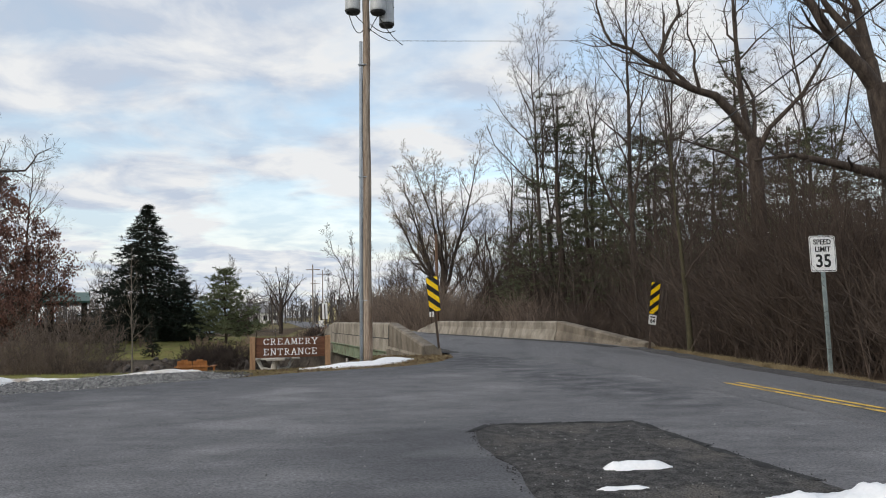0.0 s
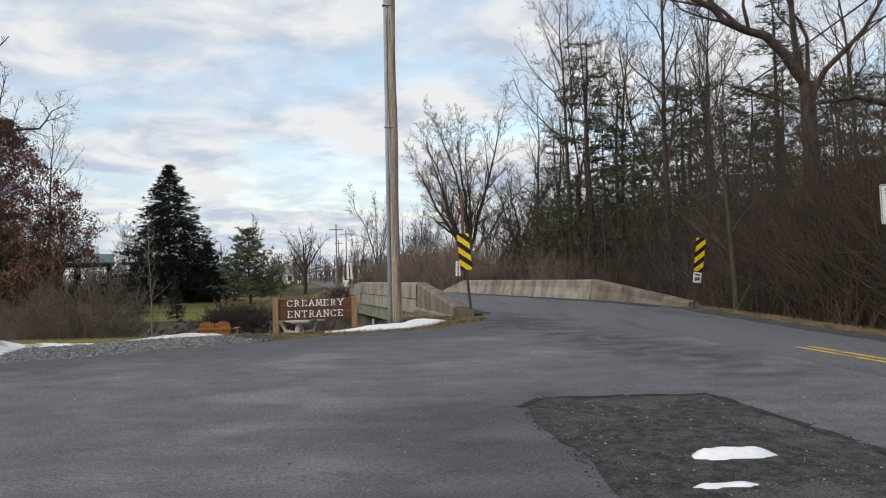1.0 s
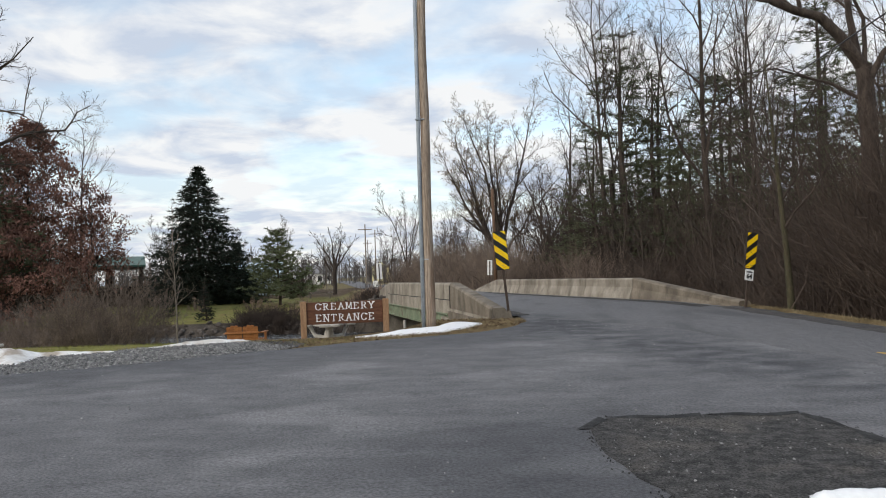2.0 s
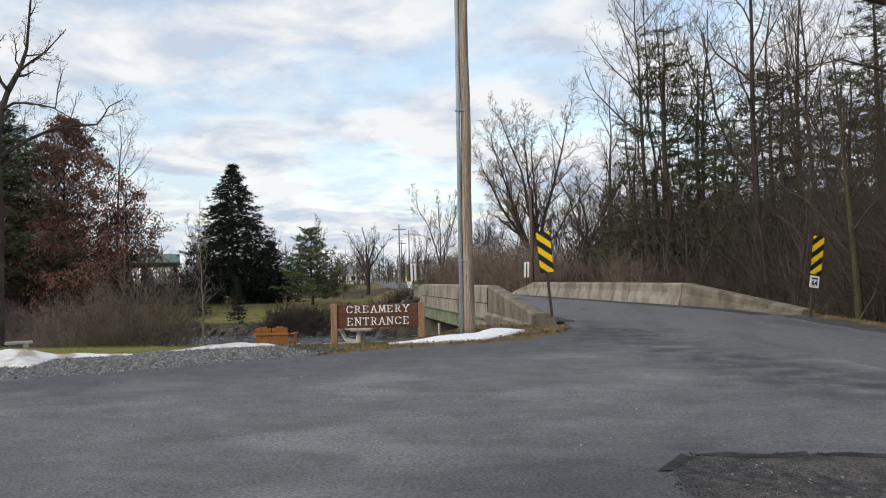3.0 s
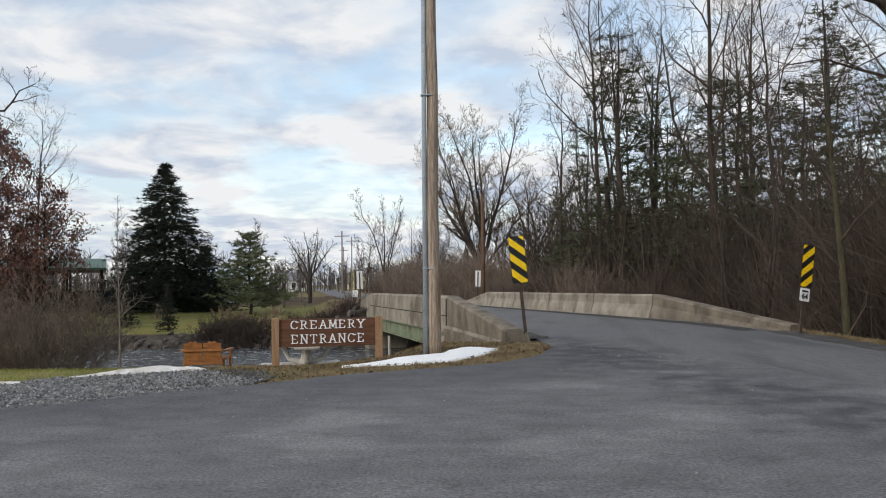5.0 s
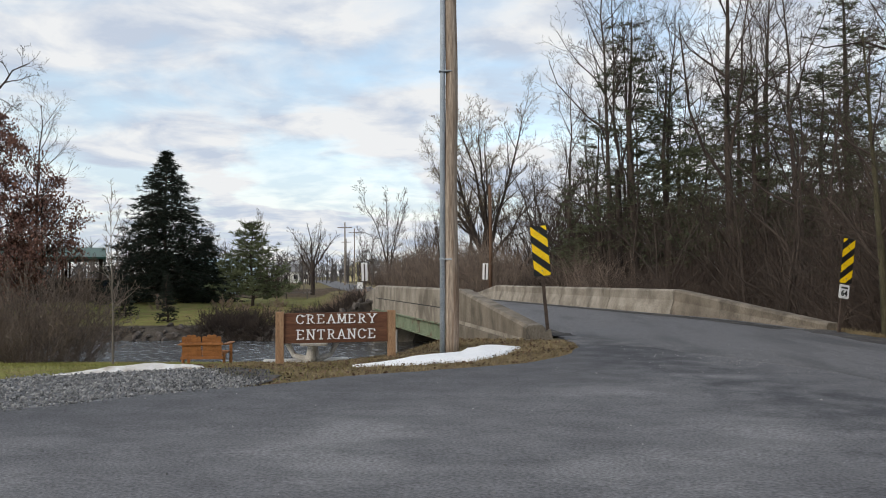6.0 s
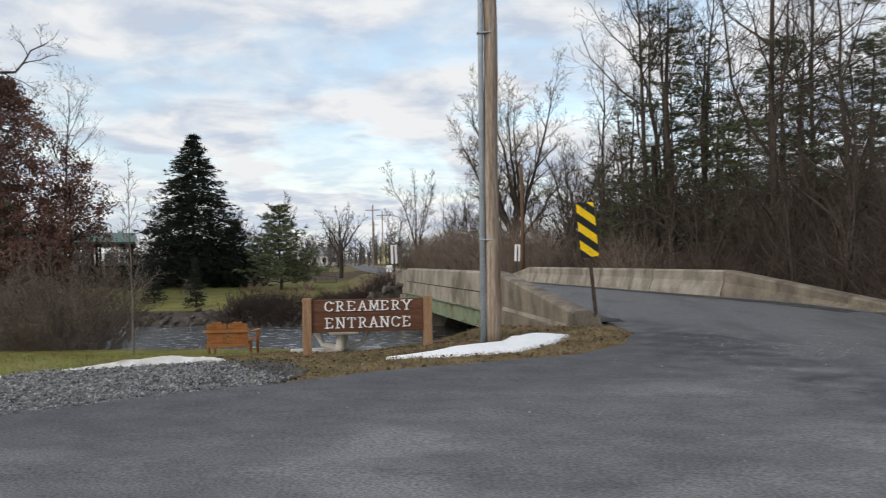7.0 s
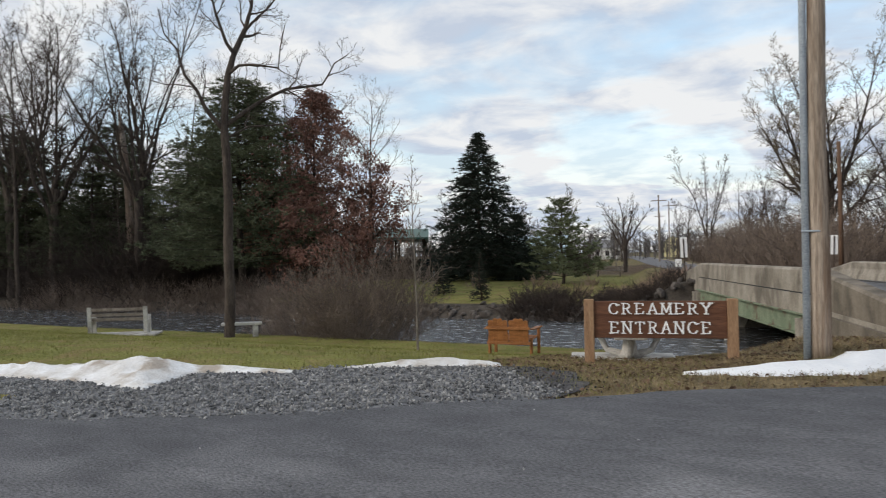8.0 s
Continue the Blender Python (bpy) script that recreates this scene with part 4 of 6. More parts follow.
for a, b, dr in (((-0.42, -0.1, 8.72), (-0.05, -0.12, 8.27), 0.25), ((0.1, -0.12, 8.22), (0.7, 0.1, 8.92), -0.22), ((0.12, -0.1, 8.42), (0.72, 0.1, 8.32), 0.12), ((0.3, -0.1, 8.67), (0.9, 0.15, 7.97), 0.1), ((0.6, 0.15, 8.52), (0.66, 0.15, 9.17), 0.0), ((-0.3, -0.1, 8.72), (0.6, 0, 8.02), 0.1)):
    part("lead", Mesh().tube(sag(a, b, dr), [0.011] * 11, 5), DARK_METAL, pole, "black cable lead")
w_ = tagged(new("power_line", Mesh().tube(sag((-1.2, 16.9, 8.4), (26.0, 19.5, 9.6), 0.25, 16), [0.006] * 17, 5).data("power_line", DARK_METAL)), "thin service wire running to the trees", "cable")
w_ = tagged(new("power_line", Mesh().tube(sag((5.0, -2.0, 5.2), (6.05, 17.14, 5.5), 0.1, 8) + sag((6.05, 17.14, 5.5), (7.2, 34.2, 7.1), 0.1, 8)[1:] + sag((7.2, 34.2, 7.1), (-0.5, 84, 10.5), 1.0, 12)[1:], [0.015] * 29, 5).data("power_line", DARK_METAL)), "black cable strung along the road", "cable")

# ---- concrete table with benches ----
tz = ground_z(-4.35, 17.85) + 0.02
TT = 0.56 - tz
table = thing("concrete_table", pose(-4.3, 17.8, tz, 0, 0, 15), "weathered concrete garden table with curved benches on a slab", "table")
part("slab", Mesh().box(-0.1, -0.05, -0.01, 1.5, 1.1, 0.07, bevel=0.012), PALE_CONCRETE, table, "flat concrete paving slab")
part("tabletop", Mesh().tube([(0, 0, TT - 0.08), (0, 0, TT - 0.06), (0, 0, TT - 0.01), (0, 0, TT)], [0.34, 0.36, 0.36, 0.345], 28), PALE_CONCRETE, table)
part("pedestal", Mesh().tube([(0, 0, 0.03), (0, 0, 0.1), (0, 0, 0.3), (0, 0, 0.45), (0, 0, TT - 0.08)], [0.17, 0.12, 0.08, 0.08, 0.13], 14), PALE_CONCRETE, table, "flared concrete pedestal", True)
for a in (20, 160, 270):
    ca, sa = math.cos(radians(a)), math.sin(radians(a))
    part("bench_leg", Mesh().tube([(0.1 * ca, 0.1 * sa, 0.06), (0.34 * ca, 0.34 * sa, 0.12), (0.46 * ca, 0.46 * sa, 0.34)], [0.06, 0.045, 0.05], 8), PALE_CONCRETE, table)
    part("bench_seat", Mesh().box(0, 0, 0.37, 0.2, 0.46, 0.07, Matrix.Translation((0.48 * ca, 0.48 * sa, 0)) @ Matrix.Rotation(radians(a), 4, "Z"), 0.03), PALE_CONCRETE, table)

# ---- wooden love seat ----
bz = ground_z(-7.9, 22.1)
seat = thing("garden_bench", pose(-7.9, 22.1, bz, 0, 0, 5) @ Matrix.Scale(0.92, 4), "orange-brown wooden garden bench with twin arched back", "bench")
for sx in (-1, 1):
    part("front_leg", Mesh().box(0.55 * sx, 0.52, 0.32, 0.07, 0.06, 0.64, bevel=0.01), BENCH_WOOD, seat)
    part("back_leg", Mesh().box(0.52 * sx, -0.05, 0.22, 0.05, 0.12, 0.46, bevel=0.01), BENCH_WOOD, seat)
    part("armrest", Mesh().box(0.57 * sx, 0.24, 0.655, 0.13, 0.76, 0.03, bevel=0.01), BENCH_WOOD, seat)
for i in range(5):
    part("seat_slat", Mesh().box(0, 0.08 + i * 0.11, 0.38 + 0.012 * i, 1.04, 0.095, 0.025, bevel=0.004), BENCH_WOOD, seat)
for side in (-1, 1):
    for i in range(4):
        x = side * (0.075 + i * 0.12)
        h = 0.60 + 0.08 * math.sin(math.pi * (i + 0.5) / 4)
        part("back_slat", Mesh().prism([(x - 0.0585, 0.30), (x + 0.0585, 0.30), (x + 0.0585, 0.24 + h - 0.01), (x, 0.24 + h + 0.012), (x - 0.0585, 0.24 + h - 0.01)], -0.012, 0.012, Matrix.Translation((0, -0.12, 0)) @ Matrix.Rotation(radians(8), 4, "X")), BENCH_WOOD, seat)
for z, y in ((0.68, -0.245), (0.32, -0.19)):
    part("back_rail", Mesh().box(0, y, z, 1.08, 0.035, 0.07, bevel=0.006), BENCH_WOOD, seat)

# ---- park bench with concrete ends, and a stone seat ----
bz = ground_z(-21.15, 22.47)
pb = thing("park_bench", pose(-21.15, 22.47, bz, 0, 0, 36), "park bench with pale concrete ends and grey slats", "bench")
for sx in (-1, 1):
    out_l = [(-0.02, 0), (0.08, 0), (0.10, 0.32), (0.36, 0.36), (0.34, 0), (0.46, 0), (0.46, 0.42), (0.46, 0.60), (0.36, 0.60), (0.34, 0.46), (0.08, 0.44), (-0.02, 0.88), (-0.10, 0.88), (-0.06, 0.4)]
    part("end_frame", Mesh().prism(out_l, -0.055, 0.055, Matrix.Translation((0.82 * sx, 0, 0)) @ Matrix.Rotation(radians(90), 4, "Z")), PALE_CONCRETE, pb, "cast concrete end")
for z, y in ((0.80, -0.07), (0.64, -0.03), (0.50, 0.0)):
    part("back_slat", Mesh().box(0, y, z, 1.66, 0.04, 0.09, bevel=0.006), GREY_WOOD, pb)
for i in range(3):
    part("seat_slat", Mesh().box(0, 0.14 + 0.12 * i, 0.45, 1.66, 0.1, 0.04, bevel=0.006), GREY_WOOD, pb)
part("slab", Mesh().box(0.1, 0.25, 0.0, 2.1, 1.1, 0.06, bevel=0.01), PALE_CONCRETE, pb)
sb = thing("stone_seat", pose(-17.6, 24.1, ground_z(-17.6, 24.1), 0, 0, 40), "low stone slab seat beside the tree", "bench")
part("slab", Mesh().box(0, 0, 0.40, 1.2, 0.38, 0.08, bevel=0.015), PALE_CONCRETE, sb)
for sx in (-1, 1):
    part("support", Mesh().box(0.4 * sx, 0, 0.17, 0.16, 0.32, 0.4, bevel=0.015), PALE_CONCRETE, sb)


# ---- trees ----
def limb_line(rng, p, d, length, k, crook, up):
    """A crooked line of k steps, each kinking away from the last."""
    pts, q, dd = [Vector(p)], Vector(p), Vector(d).normalized()
    kick = Vector((0, 0, 0))
    for i in range(k):
        kick = Vector((rng.gauss(0, crook), rng.gauss(0, crook), rng.gauss(0, crook * 0.7))) - kick * 0.6
        dd = (dd + kick + Vector((0, 0, up))).normalized()
        q = q + dd * (length / k)
        pts.append(q)
    return pts


def grow(big, twigs, rng, pts, r0, r1, level, top, tips, shape):
    """Draws one limb and all that it carries: thick limbs into big, thin ones into twigs."""
    k = len(pts) - 1
    rad = [max(shape["thin"], r0 + (r1 - r0) * (i / k) ** 0.8) for i in range(k + 1)]
    (big if level <= shape["limbs"] else twigs).tube([tuple(p) for p in pts], rad, (10, 6, 4, 3, 3, 3)[level], caps=False)
    if level >= top:
        tips.append((pts[-1], pts[-1] - pts[-2]))
        tips.append((pts[-2].lerp(pts[-1], 0.3), pts[-1] - pts[-2]))
        return
    length = sum((b - a).length for a, b in zip(pts, pts[1:]))
    n = shape["kids"][min(level, len(shape["kids"]) - 1)]
    turn = rng.uniform(0, 6.28)
    for i in range(n):
        lo = shape["low"] if level == 0 else 0.2
        f = min(0.995, lo + (1 - lo) * (i + rng.random()) / n)
        j = min(k - 1, int(f * k))
        a = pts[j].lerp(pts[j + 1], f * k - j)
        base = (pts[j + 1] - pts[j]).normalized()
        turn += 2.4 + rng.gauss(0, 0.5)
        side = Matrix.Rotation(turn, 3, base) @ base.orthogonal().normalized()
        ang = shape["spread"] * rng.uniform(0.75, 1.3) * (1.0 - 0.35 * f if level == 0 else 1.0)
        if level == 0:
            g = (f - lo) / (1 - lo)
            size = length * shape["limb"] * (1.0 - shape["cone"] * g) * rng.uniform(0.6, 1.15)
        else:
            size = length * rng.uniform(0.3, 0.62) * (1.15 - 0.55 * f)
        nr = max(shape["thin"], min(rad[j] * rng.uniform(0.4, 0.62), 0.035 * size + 0.004))
        nk = (4, 4, 3, 2, 2)[min(level, 4)]
        line_ = limb_line(rng, a, base * math.cos(ang) + side * math.sin(ang), size, nk, shape["crook"], shape["up"])
        grow(big, twigs, rng, line_, nr, nr * 0.3, level + 1, top, tips, shape)


def bare_tree(name, m, height, radius, seed, label, spread=0.75, top=4, kids=(11, 6, 5, 4), lean=(0, 0), bark=None, twig=None, up=0.06, crook=0.2, leaves=None, leaf_n=0, leaf_s=0.1, group="", low=0.3, cone=0.6, limb=0.34, sway=0.05, stems=None, vase=None, thin=0.004):
    """A bare tree; stems, where given, are its main limbs as (points, foot radius, tip radius, side limbs)."""
    rng = random.Random(seed)
    t = thing(name, m, label, "tree", group)
    a, b, tips = Mesh(), Mesh(), []
    shape = dict(kids=kids, low=low, spread=spread, limb=limb, cone=cone, crook=crook, up=up, limbs=2 if twig else 0, thin=thin)
    if vase:
        count, split, tilt = vase
        stems = [(limb_line(rng, (0, 0, -0.3), (lean[0], lean[1], 1), split + 0.5, 3, 0.03, 0), radius, radius * 0.85, 0)]
        for i in range(count):
            w = 6.28 * (i + rng.uniform(-0.3, 0.3)) / count
            out_d = Vector((math.cos(w), math.sin(w), 0)) * math.tan(tilt * rng.uniform(0.35, 1.2)) + Vector((0, 0, 1))
            run = (height - split) * rng.uniform(0.75, 1.1)
            stems.append((limb_line(rng, (0, 0, split * rng.uniform(0.6, 1.0)), out_d, run, 8, crook * 0.6, 0.035), radius * rng.uniform(0.35, 0.55), 0.02, kids[0]))
    if stems:
        for pts, ra, rb, n in stems:
            one = dict(shape, kids=(n, *kids[1:]))
            if n:
                grow(a, b, rng, [Vector(p) for p in pts], ra, rb, 0, top, tips, one)
            else:
                a.tube(pts, [ra + (rb - ra) * i / (len(pts) - 1) for i in range(len(pts))], 12, caps=False)
    else:
        trunk = limb_line(rng, (0, 0, -0.3), Vector((lean[0], lean[1], 1)), height + 0.3, 9, sway, 0.02)
        grow(a, b, rng, trunk, radius, radius * 0.12, 0, top, tips, shape)
    part("trunk", a, bark or BARK, t, smooth=True)
    part("crown", b, twig or TWIG, t, "fine bare twigs")
    if leaves:
        lm = Mesh()
        for i in range(leaf_n):
            q, d = rng.choice(tips)
            if rng.random() < 0.55 * q.z / height:
                continue
            c = q + Vector((rng.gauss(0, 0.16), rng.gauss(0, 0.16), rng.gauss(0, 0.13)))
            e = Euler((rng.uniform(0, 6), rng.uniform(0, 6), rng.uniform(0, 6))).to_matrix()
            s = leaf_s * rng.uniform(0.6, 1.3)
            o = len(lm.v)
            lm.v += [tuple(c + e @ Vector(v) * s) for v in ((-1, 0, 0), (0, -0.5, 0.12), (1.1, 0, 0), (0, 0.5, 0.12))]
            lm.f.append((o, o + 1, o + 2, o + 3))
        part("foliage", lm, leaves, t, "dry red-brown leaves still hanging")
    return t


def needles(mesh, rng, c, d, size, count, droop=0.0, thick=0.055):
    """A clump of fine needle sprays round the end of a shoot."""
    for i in range(count):
        v = Vector((rng.gauss(0, 1), rng.gauss(0, 1), rng.gauss(0.15, 0.5) - droop)) + d * 1.1
        v = v.normalized() * size * rng.uniform(0.5, 1.2)
        s = v.cross(Vector((rng.gauss(0, 1), rng.gauss(0, 1), rng.gauss(0, 1)))).normalized() * size * thick
        o = len(mesh.v)
        mesh.v += [tuple(c - s), tuple(c + s), tuple(c + v)]
        mesh.f.append((o, o + 1, o + 2))


def conifer(name, m, height, width, seed, label, material, clear=0.1, tiers=16, per=7, droop=0.1, clump=0.28, shape=1.0, cn=9, taper=0.9, gap=0.0, group="", ragged=(0.55, 1.12), thick=0.055):
    rng = random.Random(seed)
    t = thing(name, m, label, "tree", group)
    a, c = Mesh(), Mesh()
    a.tube([(0.1 * math.sin(i), 0.1 * math.cos(i * 1.3), height * i / 8 - 0.2 * (i == 0)) for i in range(9)], [0.02 + 0.017 * height * (1 - i / 8.2) for i in range(9)], 8, caps=False)
    for k in range(tiers):
        f = clear + (1 - clear) * (k + rng.random() * 0.7) / tiers
        z = height * f
        reach = width * 0.5 * (1 - ((f - clear) / (1 - clear)) ** shape * taper)
        for j in range(per):
            if rng.random() < gap:
                continue
            w = rng.uniform(0, 6.28)
            L = reach * rng.uniform(*ragged)
            d = Vector((math.cos(w), math.sin(w), 0))
            pts = [Vector((0, 0, z)) + d * L * s + Vector((0, 0, -droop * L * s * s + 0.12 * L * s * (1 - s) + (0.25 * L * max(0, s - 0.7)))) for s in (0, 0.35, 0.7, 1.0)]
            a.tube([tuple(q) for q in pts], [0.03 * (1 - f) + 0.012, 0.018, 0.012, 0.005], 3, caps=False)
            steps = max(2, int(L / (clump * 0.75)))
            for s in range(steps):
                u = 0.25 + 0.75 * (s + rng.random()) / steps
                i0 = min(2, int(u * 3))
                q = pts[i0].lerp(pts[i0 + 1], u * 3 - i0)
                lat = Vector((-d.y, d.x, 0)) * rng.gauss(0, 0.22 * L * (1.15 - u))
                needles(c, rng, q + lat + Vector((0, 0, rng.gauss(0, 0.05 + 0.035 * L))), d, clump, cn, droop, thick)
    needles(c, rng, Vector((0, 0, height * 0.98)), Vector((0, 0, 1)), clump, cn * 2)
    part("trunk", a, BARK, t, smooth=True)
    part("foliage", c, material, t, "needle-covered boughs")
    return t


def thicket(name, spots, height, count, material, label, seed, spread=0.5, category="bushes", kind="stuff", radius=0.009):
    rng = random.Random(seed)
    bm_ = Mesh()
    for x, y, r in spots:
        for i in range(count):
            px, py = x + rng.gauss(0, r), y + rng.gauss(0, r)
            h = height * rng.uniform(0.45, 1.1)
            d = Vector((rng.gauss(0, spread), rng.gauss(0, spread), 1)).normalized()
            q = Vector((px, py, ground_z(px, py) - 0.05))
            pts = [q]
            for s in range(2):
                d = (d + Vector((rng.gauss(0, 0.26), rng.gauss(0, 0.26), rng.gauss(0, 0.1)))).normalized()
                q = q + d * h / 2
                pts.append(q)
            rr = radius * rng.uniform(0.7, 1.6)
            bm_.tube([tuple(v) for v in pts], [rr, rr * 0.75, rr * 0.3], 3, caps=False)
            for k in range(4):
                f = rng.uniform(0.5, 1.9)
                b = pts[int(f)].lerp(pts[int(f) + 1], f - int(f))
                e = (d + Vector((rng.gauss(0, 0.85), rng.gauss(0, 0.85), rng.gauss(0.1, 0.5)))).normalized()
                bm_.tube([tuple(b), tuple(b + e * h * rng.uniform(0.15, 0.36))], [rr * 0.5, rr * 0.2], 3, caps=False)
    return tagged(new(name, bm_.data(name, material)), label, category, "", kind)


def shrub(name, m, height, width, stems_, seed, label, material, kids=(7, 4, 3)):
    """A many-stemmed shrub of branching twigs with a rounded outline."""
    rng = random.Random(seed)
    t = thing(name, m, label, "bush")
    a, b, tips = Mesh(), Mesh(), []
    shape = dict(kids=kids, low=0.15, spread=0.6, limb=0.42, cone=0.35, crook=0.24, up=0.05, limbs=0, thin=0.004)
    for i in range(stems_):
        w, off = rng.uniform(0, 6.28), math.sqrt(rng.random())
        foot = Vector((math.cos(w), math.sin(w), 0)) * off * width * 0.28
        d = Vector((math.cos(w) * off * 0.75, math.sin(w) * off * 0.75, 1)) + Vector((rng.gauss(0, 0.15), rng.gauss(0, 0.15), 0))
        size = height * (1.05 - 0.3 * off * off) * rng.uniform(0.7, 1.05)
        r = 0.009 + 0.008 * rng.random()
        grow(a, b, rng, limb_line(rng, foot - Vector((0, 0, 0.1)), d, size, 5, 0.14, 0.02), r, 0.003, 0, 3, tips, shape)
    part("stem_clump", a, material, t)
    part("crown", b, material, t)
    return t


def gz(x, y):
    return ground_z(x, y)


def at(x, y, turn=0.0, s=1.0):
    return pose(x, y, gz(x, y), 0, 0, turn) @ Matrix.Scale(s, 4)


# big trees beside the road
crooked = [
    ([(0.15, 0, -0.6), (0.1, 0, 2.5), (0.2, 0, 5.0), (0.15, 0, 7.3)], 0.27, 0.21, 0),
    ([(0.15, 0, 7.2), (-0.55, -0.2, 8.1), (-1.1, -0.3, 8.64), (-1.74, -0.4, 8.8), (-2.4, -0.5, 9.08), (-2.71, -0.6, 9.45), (-2.87, -0.6, 9.94), (-2.71, -0.6, 10.36), (-2.5, -0.6, 10.8), (-2.17, -0.5, 11.3), (-2.3, -0.5, 12.2)], 0.17, 0.03, 9),
    ([(-2.75, -0.6, 9.45), (-3.36, -0.7, 9.71), (-3.85, -0.8, 10.04), (-4.45, -0.9, 10.2), (-4.66, -0.9, 10.59), (-4.88, -0.9, 11.45), (-4.8, -0.9, 12.4)], 0.085, 0.02, 7),
    ([(0.1, 0.1, 7.2), (-0.1, 0.15, 8.75), (-0.14, 0.2, 10.4), (-0.18, 0.2, 11.5), (-0.1, 0.2, 14.5)], 0.12, 0.03, 8),
    ([(0.2, 0.1, 7.1), (0.35, 0.3, 7.9), (0.4, 0.4, 8.75), (0.15, 0.4, 9.35), (0.0, 0.4, 9.5), (-0.2, 0.4, 10.1)], 0.08, 0.02, 3),
    ([(-1.62, -0.4, 8.8), (-1.8, -0.5, 9.5), (-1.74, -0.5, 10.04), (-1.95, -0.5, 10.6), (-1.9, -0.5, 11.4)], 0.06, 0.015, 4),
    ([(0.25, -0.1, 6.9), (0.54, -0.3, 7.55), (1.2, -0.4, 8.2), (1.6, -0.5, 8.64), (2.05, -0.6, 9.4), (2.4, -0.6, 10.04), (3.0, -0.7, 11.3)], 0.10, 0.02, 5),
    ([(0.1, 0, 6.3), (-0.6, 0.3, 6.9), (-1.3, 0.5, 7.2), (-2.0, 0.6, 7.5), (-2.9, 0.7, 7.4)], 0.06, 0.015, 4),
]
bare_tree("roadside_tree", at(9.8, 22.1), 14, 0.28, 21, "large bare roadside tree with crooked forking limbs", 0.8, 3, (6, 5, 4, 3), stems=crooked, limb=0.42, low=0.25, crook=0.26, up=0.08)
leaning = [
    ([(0, 0, -0.6), (-0.1, 0, 4.0), (-0.4, 0, 6.4), (-0.53, 0, 7.4)], 0.36, 0.29, 0),
    ([(-0.5, 0, 7.2), (-0.98, -0.1, 7.85), (-1.71, -0.2, 8.56), (-2.11, -0.3, 9.2), (-2.39, -0.3, 9.74), (-2.6, -0.4, 10.3), (-3.0, -0.4, 12.5)], 0.22, 0.06, 6),
    ([(-2.38, -0.3, 9.74), (-2.97, -0.4, 9.85), (-3.56, -0.5, 9.75), (-4.2, -0.6, 9.95)], 0.09, 0.02, 4),
    ([(-0.53, 0.1, 7.3), (-0.53, 0.2, 8.1), (-0.9, 0.3, 8.93), (-1.35, 0.4, 9.56), (-1.6, 0.4, 9.95), (-2.1, 0.5, 12.0)], 0.19, 0.05, 5),
    ([(-0.6, 0.2, 8.2), (-0.7, 0.3, 9.4), (-0.8, 0.4, 10.2), (-0.7, 0.4, 13.0)], 0.16, 0.05, 5),
    ([(-0.1, 0, 4.9), (-1.0, -0.2, 5.0), (-1.89, -0.3, 5.22), (-2.6, -0.4, 5.35), (-3.15, -0.5, 5.45), (-4.2, -0.6, 5.3)], 0.17, 0.04, 6),
]
bare_tree("roadside_tree", at(12.3, 18.4), 14, 0.3, 34, "large bare tree with leaning forked trunks at the roadside", 0.8, 3, (6, 5, 4, 3), stems=leaning, limb=0.42, low=0.25, crook=0.22, up=0.08)
bare_tree("young_tree", at(7.35, 21.2), 7, 0.12, 35, "slim bare tree with a mossy trunk", 0.75, 3, (12, 5, 4), limb=0.4, low=0.3, bark=MOSSY, sway=0.015)

# woods beyond the bridge and along the road
tall = [bare_tree("tall_tree", at(10.6, 40.8), 21, 0.24, 41, "tall bare hardwood in the woods", 0.85, 4, (15, 7, 5, 3), group="woods", thin=0.006, low=0.28, limb=0.36),
        bare_tree("tall_tree", at(6.5, 48.7), 20, 0.22, 52, "tall narrow bare hardwood in the woods", 0.65, 4, (16, 7, 5, 3), group="woods", thin=0.006, low=0.38, limb=0.28, cone=0.45),
        bare_tree("tall_tree", at(11.6, 34.6), 16, 0.17, 63, "slender bare hardwood in the woods", 0.85, 4, (14, 7, 5, 3), group="woods", thin=0.006, low=0.25, limb=0.4),
        bare_tree("tall_tree", at(7.3, 49.6), 20.5, 0.2, 64, "tall bare hardwood with a forked top", 0.65, 4, (7, 6, 5, 3), group="woods", thin=0.006, low=0.25, limb=0.32, cone=0.4, vase=(3, 8.0, 0.22))]
PINE_SHAPE = dict(droop=-0.08, clump=0.42, cn=15, ragged=(0.3, 1.25), group="woods")
pines = [conifer("pine_tree", at(7.7, 48.3), 17, 8.0, 71, "tall thin white pine in the woods", PINE, 0.28, 18, 7, shape=0.9, taper=0.7, gap=0.12, **PINE_SHAPE),
         conifer("pine_tree", at(12.4, 41.6), 12.5, 8.2, 72, "bushy white pine in the woods", PINE, 0.25, 15, 8, shape=1.3, taper=0.65, gap=0.12, **PINE_SHAPE),
         conifer("pine_tree", at(9.4, 47.2), 14, 7.6, 73, "white pine with gaps in its crown", PINE, 0.22, 16, 7, shape=1.0, taper=0.7, gap=0.2, **PINE_SHAPE)]
young = [bare_tree("young_hardwood", at(8.8, 30.5), 8.5, 0.09, 74, "young crooked hardwood under the tall trees", 0.9, 3, (13, 5, 4), group="understorey", low=0.15, limb=0.45, crook=0.28, lean=(0.1, 0)),
         bare_tree("young_hardwood", at(10.5, 28.0), 7.0, 0.08, 75, "young spreading hardwood under the tall trees", 0.85, 3, (6, 5, 4), group="understorey", low=0.2, limb=0.45, crook=0.3, vase=(3, 1.5, 0.6))]
wr = random.Random(8)
